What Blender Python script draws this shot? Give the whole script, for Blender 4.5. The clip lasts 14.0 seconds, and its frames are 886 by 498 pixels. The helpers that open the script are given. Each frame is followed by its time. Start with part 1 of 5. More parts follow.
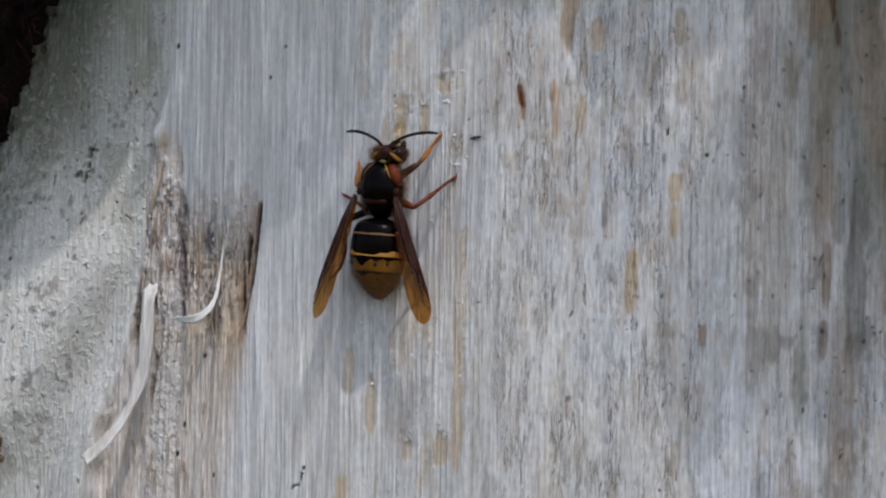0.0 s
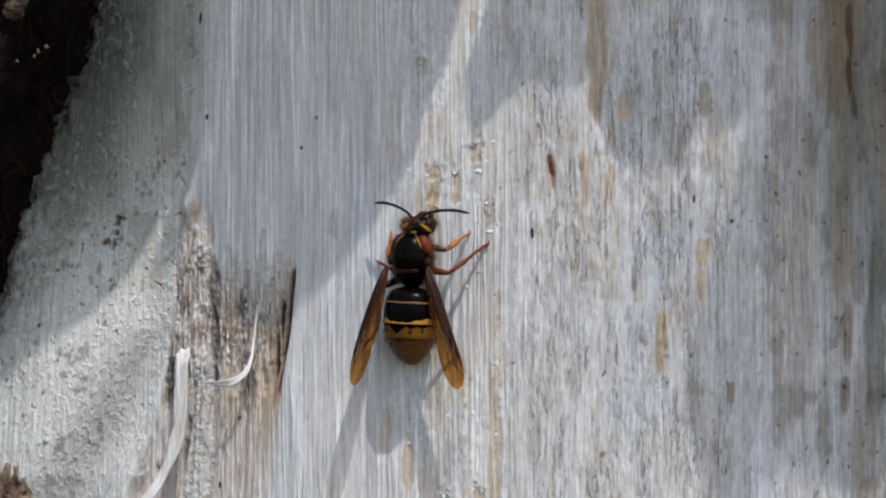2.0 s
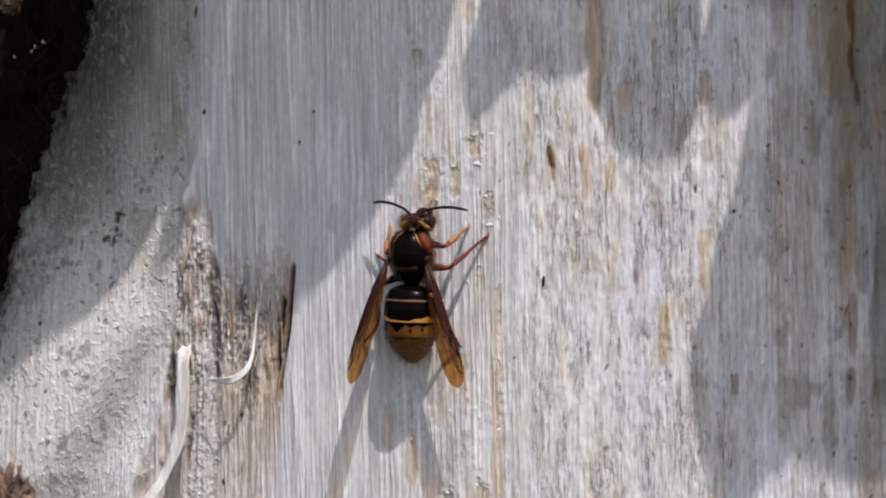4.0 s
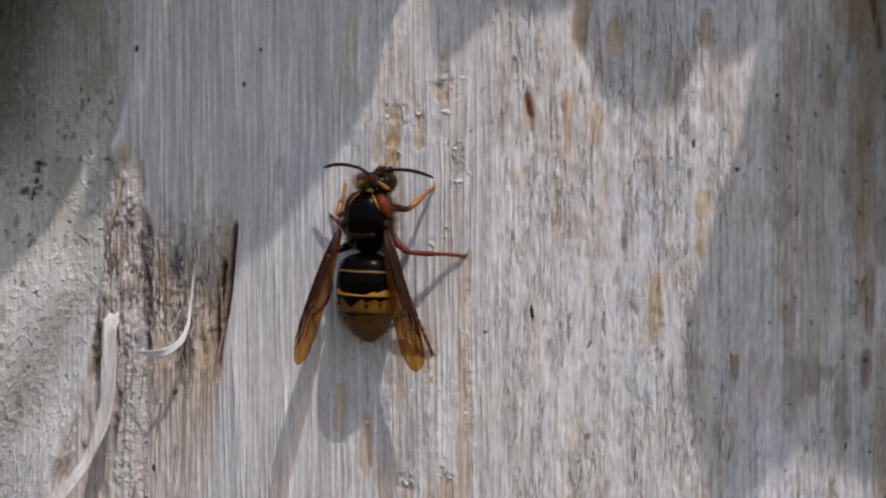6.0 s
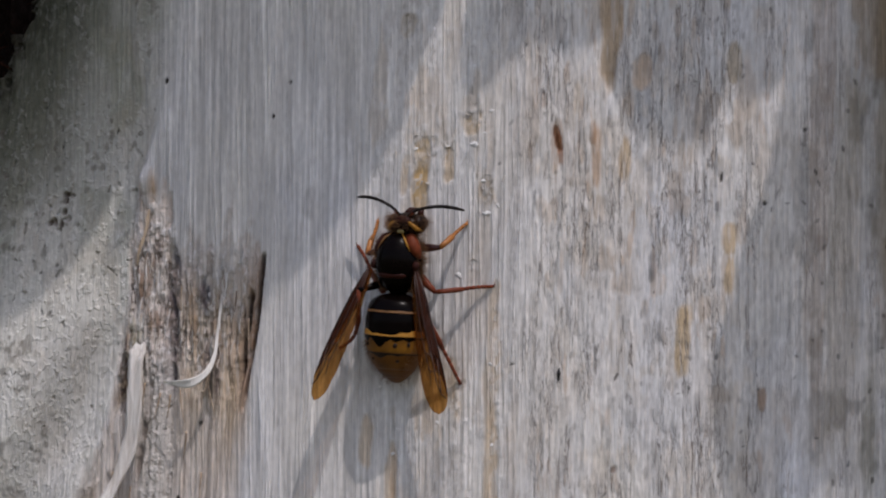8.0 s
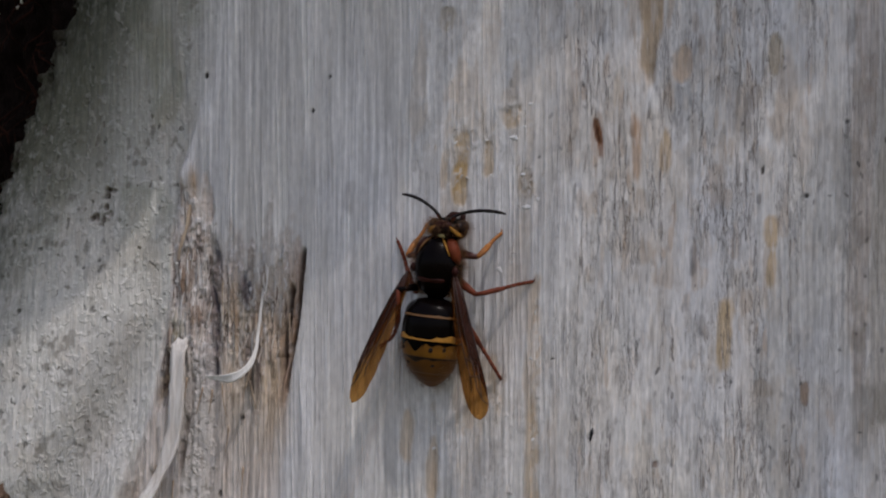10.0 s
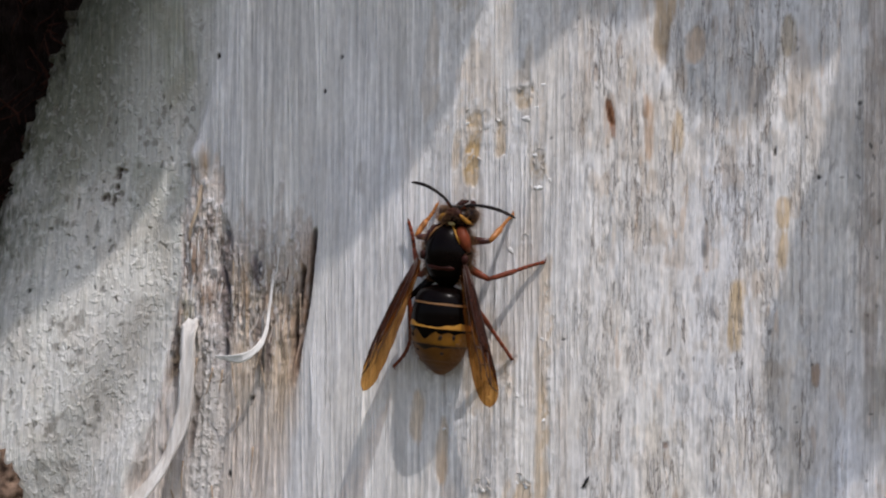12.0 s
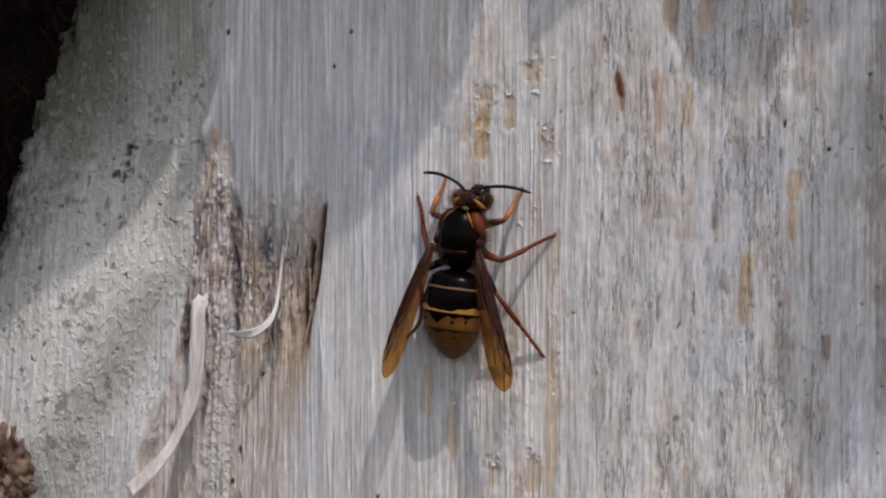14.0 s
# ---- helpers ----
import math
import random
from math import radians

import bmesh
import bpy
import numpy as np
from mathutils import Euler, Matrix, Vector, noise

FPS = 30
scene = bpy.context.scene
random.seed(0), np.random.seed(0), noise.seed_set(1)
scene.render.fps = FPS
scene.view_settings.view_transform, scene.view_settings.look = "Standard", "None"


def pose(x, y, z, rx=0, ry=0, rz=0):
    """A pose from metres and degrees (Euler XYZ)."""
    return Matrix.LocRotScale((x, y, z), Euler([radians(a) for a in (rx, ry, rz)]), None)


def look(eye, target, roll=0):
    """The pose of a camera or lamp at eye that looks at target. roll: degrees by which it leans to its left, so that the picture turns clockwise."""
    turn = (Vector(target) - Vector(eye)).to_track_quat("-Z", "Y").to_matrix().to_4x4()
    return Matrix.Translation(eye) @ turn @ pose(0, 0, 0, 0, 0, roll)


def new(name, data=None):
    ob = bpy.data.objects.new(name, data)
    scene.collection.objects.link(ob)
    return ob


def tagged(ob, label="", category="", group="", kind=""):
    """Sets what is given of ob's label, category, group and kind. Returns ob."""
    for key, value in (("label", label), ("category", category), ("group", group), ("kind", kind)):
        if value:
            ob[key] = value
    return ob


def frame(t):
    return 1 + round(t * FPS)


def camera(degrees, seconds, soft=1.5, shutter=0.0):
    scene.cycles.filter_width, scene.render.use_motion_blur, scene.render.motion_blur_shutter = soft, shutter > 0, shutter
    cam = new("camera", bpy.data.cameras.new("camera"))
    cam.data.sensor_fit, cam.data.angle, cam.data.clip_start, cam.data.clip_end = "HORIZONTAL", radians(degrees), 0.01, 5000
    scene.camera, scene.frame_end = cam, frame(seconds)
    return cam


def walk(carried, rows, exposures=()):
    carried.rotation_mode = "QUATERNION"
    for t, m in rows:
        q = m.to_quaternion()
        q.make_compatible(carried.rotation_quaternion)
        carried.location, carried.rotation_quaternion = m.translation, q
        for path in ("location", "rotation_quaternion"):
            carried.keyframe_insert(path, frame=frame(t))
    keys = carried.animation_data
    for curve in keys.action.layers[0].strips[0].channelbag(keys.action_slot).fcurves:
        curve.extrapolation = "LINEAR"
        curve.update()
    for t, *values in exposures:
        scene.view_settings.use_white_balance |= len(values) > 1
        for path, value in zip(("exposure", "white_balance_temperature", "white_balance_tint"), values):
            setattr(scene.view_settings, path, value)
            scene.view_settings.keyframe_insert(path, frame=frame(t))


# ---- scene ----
cam = camera(26, 14.0, 2.1)
PATH = [
    (0.0, look((0.02057, -0.24876, 1.19338), (0.00471, 0.01072, 1.19749), 0.717)),
    (0.4, look((0.01956, -0.24823, 1.19647), (0.00167, 0.01116, 1.19621), 0.382)),
    (0.5, look((0.01549, -0.25164, 1.20342), (-0.00132, 0.00781, 1.20552), -0.255)),
    (1.0, look((0.00986, -0.25413, 1.20002), (-0.00181, 0.00557, 1.20424), 0.274)),
    (1.5, look((0.01529, -0.25176, 1.19898), (0.00495, 0.00796, 1.20518), 0.131)),
    (2.0, look((-0.00326, -0.25948, 1.20130), (0.00097, 0.00045, 1.20593), -0.325)),
    (2.2, look((0.00054, -0.25816, 1.21033), (-0.00074, 0.00179, 1.20538), -0.935)),
    (4.3, look((0.00116, -0.25687, 1.20203), (0.00162, 0.00311, 1.20493), -1.298)),
    (4.5, look((-0.00480, -0.25983, 1.19452), (0.00088, -0.00004, 1.20312), -0.642)),
    (5.0, look((0.00683, -0.24015, 1.20424), (0.00573, 0.01981, 1.19981), -0.159)),
    (5.1, look((-0.00089, -0.24309, 1.20269), (0.00482, 0.01684, 1.20234), -0.485)),
    (5.2, look((-0.00527, -0.24124, 1.20131), (-0.00314, 0.01875, 1.20209), 0.995)),
    (5.5, look((-0.01012, -0.23708, 1.20043), (-0.00511, 0.02287, 1.19869), -0.169)),
    (6.0, look((0.00067, -0.22650, 1.20468), (0.00606, 0.03339, 1.19955), -0.343)),
    (6.5, look((-0.00070, -0.22662, 1.19652), (-0.00048, 0.03331, 1.20264), 0.418)),
    (7.0, look((-0.00173, -0.22707, 1.19901), (0.00326, 0.03286, 1.20240), 0.216)),
    (9.3, look((-0.00204, -0.22739, 1.20159), (-0.00082, 0.03259, 1.20473), -0.264)),
    (9.5, look((-0.00005, -0.22653, 1.20143), (-0.00180, 0.03346, 1.20289), -0.151)),
    (10.0, look((0.00001, -0.22665, 1.20233), (-0.00302, 0.03333, 1.20343), -0.085)),
    (10.5, look((-0.00564, -0.22829, 1.20127), (-0.00334, 0.03162, 1.20794), -0.017)),
    (11.0, look((-0.00291, -0.22767, 1.20332), (-0.00498, 0.03232, 1.20394), -0.081)),
    (11.5, look((-0.00601, -0.22852, 1.20204), (-0.00410, 0.03147, 1.20310), -0.019)),
    (12.0, look((-0.00139, -0.22669, 1.19949), (-0.00436, 0.03329, 1.20119), 0.248)),
    (12.3, look((-0.01471, -0.23058, 1.19588), (-0.00174, 0.02906, 1.20053), -0.328)),
    (12.4, look((-0.01228, -0.22951, 1.19790), (-0.00163, 0.03012, 1.18907), 0.925)),
    (12.5, look((-0.00976, -0.22929, 1.19688), (-0.00075, 0.03038, 1.18741), 0.486)),
    (13.0, look((-0.00414, -0.22732, 1.19739), (-0.00086, 0.03263, 1.19314), 0.321)),
    (13.5, look((-0.00231, -0.22686, 1.19643), (-0.00625, 0.03310, 1.19512), 0.209)),
    (14.0, look((-0.00070, -0.22642, 1.19650), (-0.00575, 0.03352, 1.19815), 0.102)),
]
EXPOSURES = [(0.0, 0.45, 6370, 12), (0.5, 0.64, 6320, 11), (1.0, 0.60, 6320, 11), (2.0, 0.46, 6320, 11), (4.5, 0.08, 6500, 18), (5.0, -0.06, 6550, 18), (6.0, -0.09, 6550, 18), (7.0, -0.01, 6550, 18), (9.5, 0.03, 6700, 17), (10.5, 0.22, 6700, 16), (11.0, 0.42, 6590, 16), (11.5, 0.37, 6600, 16), (12.0, 0.38, 6580, 15), (12.5, 0.47, 6690, 17), (13.0, 0.20, 6720, 17), (14.0, 0.23, 6720, 17)
]
walk(cam, PATH, EXPOSURES)
SUN = Vector((0.207, -0.459, 1.0)).normalized()
world = bpy.data.worlds.new("world")
scene.world = world
world.use_nodes = True
sky = world.node_tree.nodes.new("ShaderNodeTexSky")
sky.sky_type, sky.sun_disc = "NISHITA", False
sky.sun_elevation = math.asin(SUN.z)
sky.sun_rotation = math.atan2(SUN.x, SUN.y)
sky.dust_density = 2.0
haze = world.node_tree.nodes.new("ShaderNodeHueSaturation")
haze.inputs["Saturation"].default_value = 0.8
world.node_tree.links.new(sky.outputs[0], haze.inputs["Color"])
world.node_tree.links.new(haze.outputs[0], world.node_tree.nodes["Background"].inputs[0])
world.node_tree.nodes["Background"].inputs[1].default_value = 0.135
sun = new("sun", bpy.data.lights.new("sun", "SUN"))
sun.matrix_world = look(SUN * 3 + Vector((0, 0, 1.2)), (0, 0, 1.2))
sun.data.energy, sun.data.angle, sun.data.color = 4.2, radians(0.45), (1.0, 0.97, 0.935)


# ---- the trunk's round surface: u to the right along it, v up, h outwards, all in millimetres ----
R = 0.40
LEAN = 0.30
CX, CY = R * LEAN / math.hypot(1, LEAN), R / math.hypot(1, LEAN)
ANG0 = math.atan2(-CX, CY)
EYE_Z = 1.2


def on_trunk(u, v, h=0.0):
    a = ANG0 + u / 1000 / R
    r = R + h / 1000
    return Vector((CX + r * math.sin(a), CY - r * math.cos(a), EYE_Z + v / 1000))


def trunk_pose(u, v, h=0.0, turn=0.0):
    """x to the right along the bark, y up the trunk, z out of it; turned about z by degrees."""
    a = ANG0 + u / 1000 / R
    x, n = Vector((math.cos(a), math.sin(a), 0)), Vector((math.sin(a), -math.cos(a), 0))
    m = Matrix((x, (0, 0, 1), n)).transposed().to_4x4()
    return Matrix.Translation(on_trunk(u, v, h)) @ m @ pose(0, 0, 0, 0, 0, turn)


# ---- materials ----
def material(name, colour, rough=0.6, vary=0.25, scale=900.0, bump=0.0, stretch=(1, 1, 1), spec=0.4, second=None):
    m = bpy.data.materials.new(name)
    m.use_nodes = True
    nt = m.node_tree
    b = nt.nodes["Principled BSDF"]
    b.inputs["Roughness"].default_value = rough
    b.inputs["Specular IOR Level"].default_value = spec
    tc = nt.nodes.new("ShaderNodeTexCoord")
    mp = nt.nodes.new("ShaderNodeMapping")
    mp.inputs["Scale"].default_value = stretch
    nt.links.new(tc.outputs["Object"], mp.inputs["Vector"])
    n1 = nt.nodes.new("ShaderNodeTexNoise")
    n1.inputs["Scale"].default_value, n1.inputs["Detail"].default_value = scale, 6
    n2 = nt.nodes.new("ShaderNodeTexNoise")
    n2.inputs["Scale"].default_value, n2.inputs["Detail"].default_value = scale / 7, 3
    for n in (n1, n2):
        nt.links.new(mp.outputs[0], n.inputs["Vector"])
    add = nt.nodes.new("ShaderNodeMath")
    add.operation = "ADD"
    nt.links.new(n1.outputs[0], add.inputs[0])
    nt.links.new(n2.outputs[0], add.inputs[1])
    ramp = nt.nodes.new("ShaderNodeMapRange")
    ramp.inputs["From Min"].default_value, ramp.inputs["From Max"].default_value = 0.65, 1.35
    nt.links.new(add.outputs[0], ramp.inputs["Value"])
    mix = nt.nodes.new("ShaderNodeMix")
    mix.data_type = "RGBA"
    dark = second or tuple(c * (1 - vary) for c in colour)
    mix.inputs["A"].default_value = (*dark, 1)
    mix.inputs["B"].default_value = (*(colour if second else (min(1, c * (1 + vary)) for c in colour)), 1)
    nt.links.new(ramp.outputs[0], mix.inputs["Factor"])
    nt.links.new(mix.outputs["Result"], b.inputs["Base Color"])
    if bump:
        bp = nt.nodes.new("ShaderNodeBump")
        bp.inputs["Strength"].default_value, bp.inputs["Distance"].default_value = 1.0, bump
        nt.links.new(n1.outputs[0], bp.inputs["Height"])
        nt.links.new(bp.outputs[0], b.inputs["Normal"])
    return m


def trunk_material():
    """Weathered wood: the stains and some painted shade lie in the mesh, the finest grain is noise drawn out along the
    fibres.
    """
    m = bpy.data.materials.new("weathered_wood")
    m.use_nodes = True
    nt = m.node_tree
    b = nt.nodes["Principled BSDF"]
    b.inputs["Roughness"].default_value = 0.72
    b.inputs["Specular IOR Level"].default_value = 0.3
    at = nt.nodes.new("ShaderNodeAttribute")
    at.attribute_name = "stain"
    tc = nt.nodes.new("ShaderNodeTexCoord")

    def grain(sx, sz, scale, detail):
        mp = nt.nodes.new("ShaderNodeMapping")
        mp.inputs["Scale"].default_value = (sx, sx, sz)
        nt.links.new(tc.outputs["Object"], mp.inputs["Vector"])
        n = nt.nodes.new("ShaderNodeTexNoise")
        n.inputs["Scale"].default_value, n.inputs["Detail"].default_value = scale, detail
        nt.links.new(mp.outputs[0], n.inputs["Vector"])
        return n
    long = grain(1.0, 0.035, 1500, 4)
    short = grain(1.0, 0.22, 2000, 4)
    threads = grain(1.0, 0.03, 2900, 2)
    flecks = grain(1.0, 0.085, 2300, 3)
    blots = grain(1.0, 0.20, 420, 4)
    dust = grain(1.0, 0.45, 1900, 3)
    seams = grain(1.0, 0.16, 1100, 4)
    seams_fine = grain(1.0, 0.20, 1900, 3)
    grains = grain(1.0, 0.7, 1300, 2)
    gravel = grain(1.0, 0.75, 2000, 2)
    peck = grain(1.0, 0.7, 780, 2)
    rusty = grain(1.0, 0.22, 900, 3)
    mould = grain(1.0, 0.45, 130, 4)
    ribs = grain(1.0, 0.018, 1150, 1)
    ribs_fine = grain(1.0, 0.026, 1900, 1)
    hairs = grain(1.0, 0.025, 1300, 1)
    reach = grain(1.0, 0.12, 700, 2)

    def remap(value, lo, hi, a, b, smooth=False):
        r = nt.nodes.new("ShaderNodeMapRange")
        if smooth:
            r.interpolation_type = "SMOOTHSTEP"
        for key, x in zip(("From Min", "From Max", "To Min", "To Max"), (lo, hi, a, b)):
            r.inputs[key].default_value = x
        nt.links.new(value, r.inputs["Value"])
        return r.outputs[0]

    def math_node(op, x, y):
        n = nt.nodes.new("ShaderNodeMath")
        n.operation = op
        for k, val in enumerate((x, y)):
            if isinstance(val, float):
                n.inputs[k].default_value = val
            else:
                nt.links.new(val, n.inputs[k])
        return n.outputs[0]

    lum = nt.nodes.new("ShaderNodeRGBToBW")
    nt.links.new(at.outputs["Color"], lum.inputs[0])
    clean = remap(lum.outputs[0], 0.20, 0.50, 0.0, 1.0)
    coarse = math_node("MULTIPLY", at.outputs["Alpha"], clean)
    ga = nt.nodes.new("ShaderNodeAttribute")
    ga.attribute_name = "grit"
    grit = ga.outputs["Fac"]
    plain = math_node("MULTIPLY", math_node("SUBTRACT", 1.0, at.outputs["Alpha"]), math_node("SUBTRACT", 1.0, grit))
    lean = nt.nodes.new("ShaderNodeMapping")
    lean.inputs["Rotation"].default_value = (0, radians(2.0), 0)
    lean.inputs["Scale"].default_value = (1.0, 1.0, 0.06)
    nt.links.new(tc.outputs["Object"], lean.inputs["Vector"])
    ridges = nt.nodes.new("ShaderNodeTexWave")
    ridges.wave_type, ridges.bands_direction = "BANDS", "X"
    for key, x in (("Scale", 430), ("Distortion", 11.0), ("Detail", 3.0), ("Detail Scale", 0.9), ("Detail Roughness", 0.65)):
        ridges.inputs[key].default_value = x
    nt.links.new(lean.outputs[0], ridges.inputs["Vector"])
    blend = nt.nodes.new("ShaderNodeMix")
    nt.links.new(math_node("MAXIMUM", at.outputs["Alpha"], grit), blend.inputs["Factor"])
    nt.links.new(long.outputs[0], blend.inputs["A"])
    nt.links.new(short.outputs[0], blend.inputs["B"])
    granular = nt.nodes.new("ShaderNodeMix")
    nt.links.new(grit, granular.inputs["Factor"])
    nt.links.new(blend.outputs["Result"], granular.inputs["A"])
    nt.links.new(remap(gravel.outputs[0], 0.0, 1.0, 0.28, 0.72), granular.inputs["B"])
    strands = granular.outputs["Result"]
    light = math_node("MULTIPLY", remap(strands, 0.32, 0.68, 0.84, 1.14), remap(threads.outputs[0], 0.3, 0.7, 0.91, 1.08))
    light = math_node("MULTIPLY", light, remap(dust.outputs[0], 0.3, 0.7, 0.90, 1.10))
    mul = nt.nodes.new("ShaderNodeVectorMath")
    mul.operation = "SCALE"
    nt.links.new(at.outputs["Color"], mul.inputs[0])
    nt.links.new(light, mul.inputs["Scale"])

    def stain(colour_in, mask, colour):
        mix = nt.nodes.new("ShaderNodeMix")
        mix.data_type = "RGBA"
        nt.links.new(mask, mix.inputs["Factor"])
        nt.links.new(colour_in, mix.inputs["A"])
        mix.inputs["B"].default_value = (*colour, 1)
        return mix.outputs["Result"]
    where = math_node("MULTIPLY", coarse, remap(blots.outputs[0], 0.38, 0.62, 0.35, 1.0))
    c = stain(mul.outputs[0], math_node("MULTIPLY", where, remap(flecks.outputs[0], 0.60, 0.72, 0.0, 0.55, True)), (0.27, 0.235, 0.205))
    c = stain(c, math_node("MULTIPLY", where, remap(strands, 0.55, 0.68, 0.0, 0.45, True)), (0.52, 0.395, 0.28))
    def thin_lines(n, half):
        off = math_node("SUBTRACT", n.outputs[0], 0.5)
        return remap(math_node("ABSOLUTE", off, 0.0), 0.0, half, 1.0, 0.0, True)
    rift = math_node("MAXIMUM", thin_lines(seams, 0.034), math_node("MULTIPLY", thin_lines(seams_fine, 0.036), 0.7))
    rift = math_node("MULTIPLY", math_node("MULTIPLY", rift, coarse), remap(blots.outputs[0], 0.44, 0.60, 0.02, 0.64, True))
    c = stain(c, math_node("MULTIPLY", coarse, remap(mould.outputs[0], 0.46, 0.60, 0.0, 0.30, True)), (0.62, 0.55, 0.47))
    c = stain(c, math_node("MULTIPLY", coarse, remap(mould.outputs[0], 0.44, 0.36, 0.0, 0.25, True)), (0.50, 0.52, 0.55))
    spots = math_node("MULTIPLY", remap(rusty.outputs[0], 0.60, 0.70, 0.0, 0.5, True), remap(mould.outputs[0], 0.42, 0.52, 0.15, 1.0))
    c = stain(c, math_node("MULTIPLY", coarse, spots), (0.52, 0.36, 0.235))
    c = stain(c, rift, (0.16, 0.138, 0.125))
    c = stain(c, math_node("MULTIPLY", coarse, remap(flecks.outputs[0], 0.36, 0.46, 0.45, 0.0, True)), (0.76, 0.755, 0.75))
    hairline = grain(1.0, 0.055, 850, 4)
    hair = math_node("MULTIPLY", math_node("MULTIPLY", coarse, thin_lines(hairline, 0.014)), remap(blots.outputs[0], 0.40, 0.55, 0.15, 1.0, True))
    c = stain(c, math_node("MULTIPLY", hair, 0.8), (0.13, 0.10, 0.085))
    ribbed = math_node("MAXIMUM", thin_lines(ribs, 0.060), math_node("MULTIPLY", thin_lines(ribs_fine, 0.055), 0.75))
    ribbed = math_node("MULTIPLY", ribbed, remap(reach.outputs[0], 0.40, 0.56, 0.0, 1.0, True))
    crest = math_node("MULTIPLY", remap(ridges.outputs["Fac"], 0.25, 0.95, 0.0, 1.0, True), remap(reach.outputs[0], 0.30, 0.60, 0.35, 1.0, True))
    ribbed = math_node("ADD", math_node("MULTIPLY", ribbed, 0.6), math_node("MULTIPLY", crest, 0.42))
    split = math_node("MULTIPLY", thin_lines(hairs, 0.024), remap(reach.outputs[0], 0.46, 0.40, 0.0, 1.0, True))
    tone = math_node("ADD", 1.0, math_node("MULTIPLY", math_node("MULTIPLY", math_node("SUBTRACT", ribbed, 0.22), plain), 0.44))
    tone = math_node("SUBTRACT", tone, math_node("MULTIPLY", math_node("MULTIPLY", split, plain), 0.24))
    shade = nt.nodes.new("ShaderNodeVectorMath")
    shade.operation = "SCALE"
    nt.links.new(c, shade.inputs[0])
    nt.links.new(tone, shade.inputs["Scale"])
    c = shade.outputs[0]
    lumps = math_node("ADD", remap(grains.outputs[0], 0.54, 0.66, 0.0, 1.0, True), math_node("MULTIPLY", remap(gravel.outputs[0], 0.55, 0.68, 0.0, 0.5, True), remap(blots.outputs[0], 0.42, 0.58, 0.2, 1.0)))
    pits = math_node("MULTIPLY", grit, remap(peck.outputs[0], 0.665, 0.72, 0.0, 0.85, True))
    c = stain(c, pits, (0.115, 0.10, 0.08))
    c = stain(c, math_node("MULTIPLY", grit, remap(grains.outputs[0], 0.54, 0.66, 0.0, 0.2, True)), (0.68, 0.665, 0.61))
    # thin dark lines between grains: shadow edges painted into the colour
    c = stain(c, math_node("MULTIPLY", grit, math_node("MULTIPLY", thin_lines(gravel, 0.05), remap(grains.outputs[0], 0.54, 0.44, 0.0, 0.22))), (0.25, 0.23, 0.18))
    fa = nt.nodes.new("ShaderNodeAttribute")
    fa.attribute_name = "frayed"
    frayed = math_node("MULTIPLY", fa.outputs["Fac"], clean)
    shreds = grain(1.0, 0.09, 1000, 5)
    wisps = grain(1.0, 0.16, 1900, 4)
    c = stain(c, math_node("MULTIPLY", frayed, remap(shreds.outputs[0], 0.52, 0.60, 0.0, 0.35, True)), (0.46, 0.33, 0.22))
    c = stain(c, math_node("MULTIPLY", frayed, remap(wisps.outputs[0], 0.45, 0.37, 0.0, 0.65, True)), (0.74, 0.69, 0.65))
    c = stain(c, math_node("MULTIPLY", frayed, remap(shreds.outputs[0], 0.61, 0.65, 0.0, 0.9, True)), (0.09, 0.055, 0.05))
    c = stain(c, math_node("MULTIPLY", frayed, remap(wisps.outputs[0], 0.62, 0.68, 0.0, 0.7, True)), (0.16, 0.11, 0.09))
    clefts = grain(1.0, 0.045, 800, 3)
    cracks = grain(1.0, 0.07, 1500, 3)
    cleft = math_node("MAXIMUM", thin_lines(clefts, 0.026), math_node("MULTIPLY", thin_lines(cracks, 0.030), remap(shreds.outputs[0], 0.44, 0.54, 0.0, 0.9, True)))
    cleft = math_node("MULTIPLY", math_node("MULTIPLY", frayed, cleft), remap(wisps.outputs[0], 0.40, 0.55, 0.25, 1.0))
    c = stain(c, math_node("MULTIPLY", cleft, 0.95), (0.050, 0.030, 0.026))
    nt.links.new(c, b.inputs["Base Color"])
    nt.links.new(remap(lum.outputs[0], 0.02, 0.2, 0.02, 0.3), b.inputs["Specular IOR Level"])
    relief = math_node("ADD", strands, math_node("MULTIPLY", dust.outputs[0], 0.5))
    relief = math_node("ADD", relief, math_node("MULTIPLY", math_node("MULTIPLY", flecks.outputs[0], coarse), -0.8))
    relief = math_node("SUBTRACT", relief, math_node("MULTIPLY", math_node("ADD", rift, hair), 0.6))
    relief = math_node("ADD", relief, math_node("MULTIPLY", math_node("MULTIPLY", ribbed, plain), 1.5))
    relief = math_node("SUBTRACT", relief, math_node("MULTIPLY", math_node("MULTIPLY", frayed, shreds.outputs[0]), 4.0))
    relief = math_node("SUBTRACT", relief, math_node("MULTIPLY", cleft, 1.5))
    relief = math_node("SUBTRACT", relief, math_node("MULTIPLY", split, 0.4))
    relief = math_node("ADD", relief, math_node("MULTIPLY", math_node("MULTIPLY", lumps, grit), 1.05))
    relief = math_node("SUBTRACT", relief, math_node("MULTIPLY", pits, 2.0))
    bp = nt.nodes.new("ShaderNodeBump")
    bp.inputs["Strength"].default_value, bp.inputs["Distance"].default_value = 0.75, 0.00020
    nt.links.new(relief, bp.inputs["Height"])
    nt.links.new(bp.outputs[0], b.inputs["Normal"])
    return m


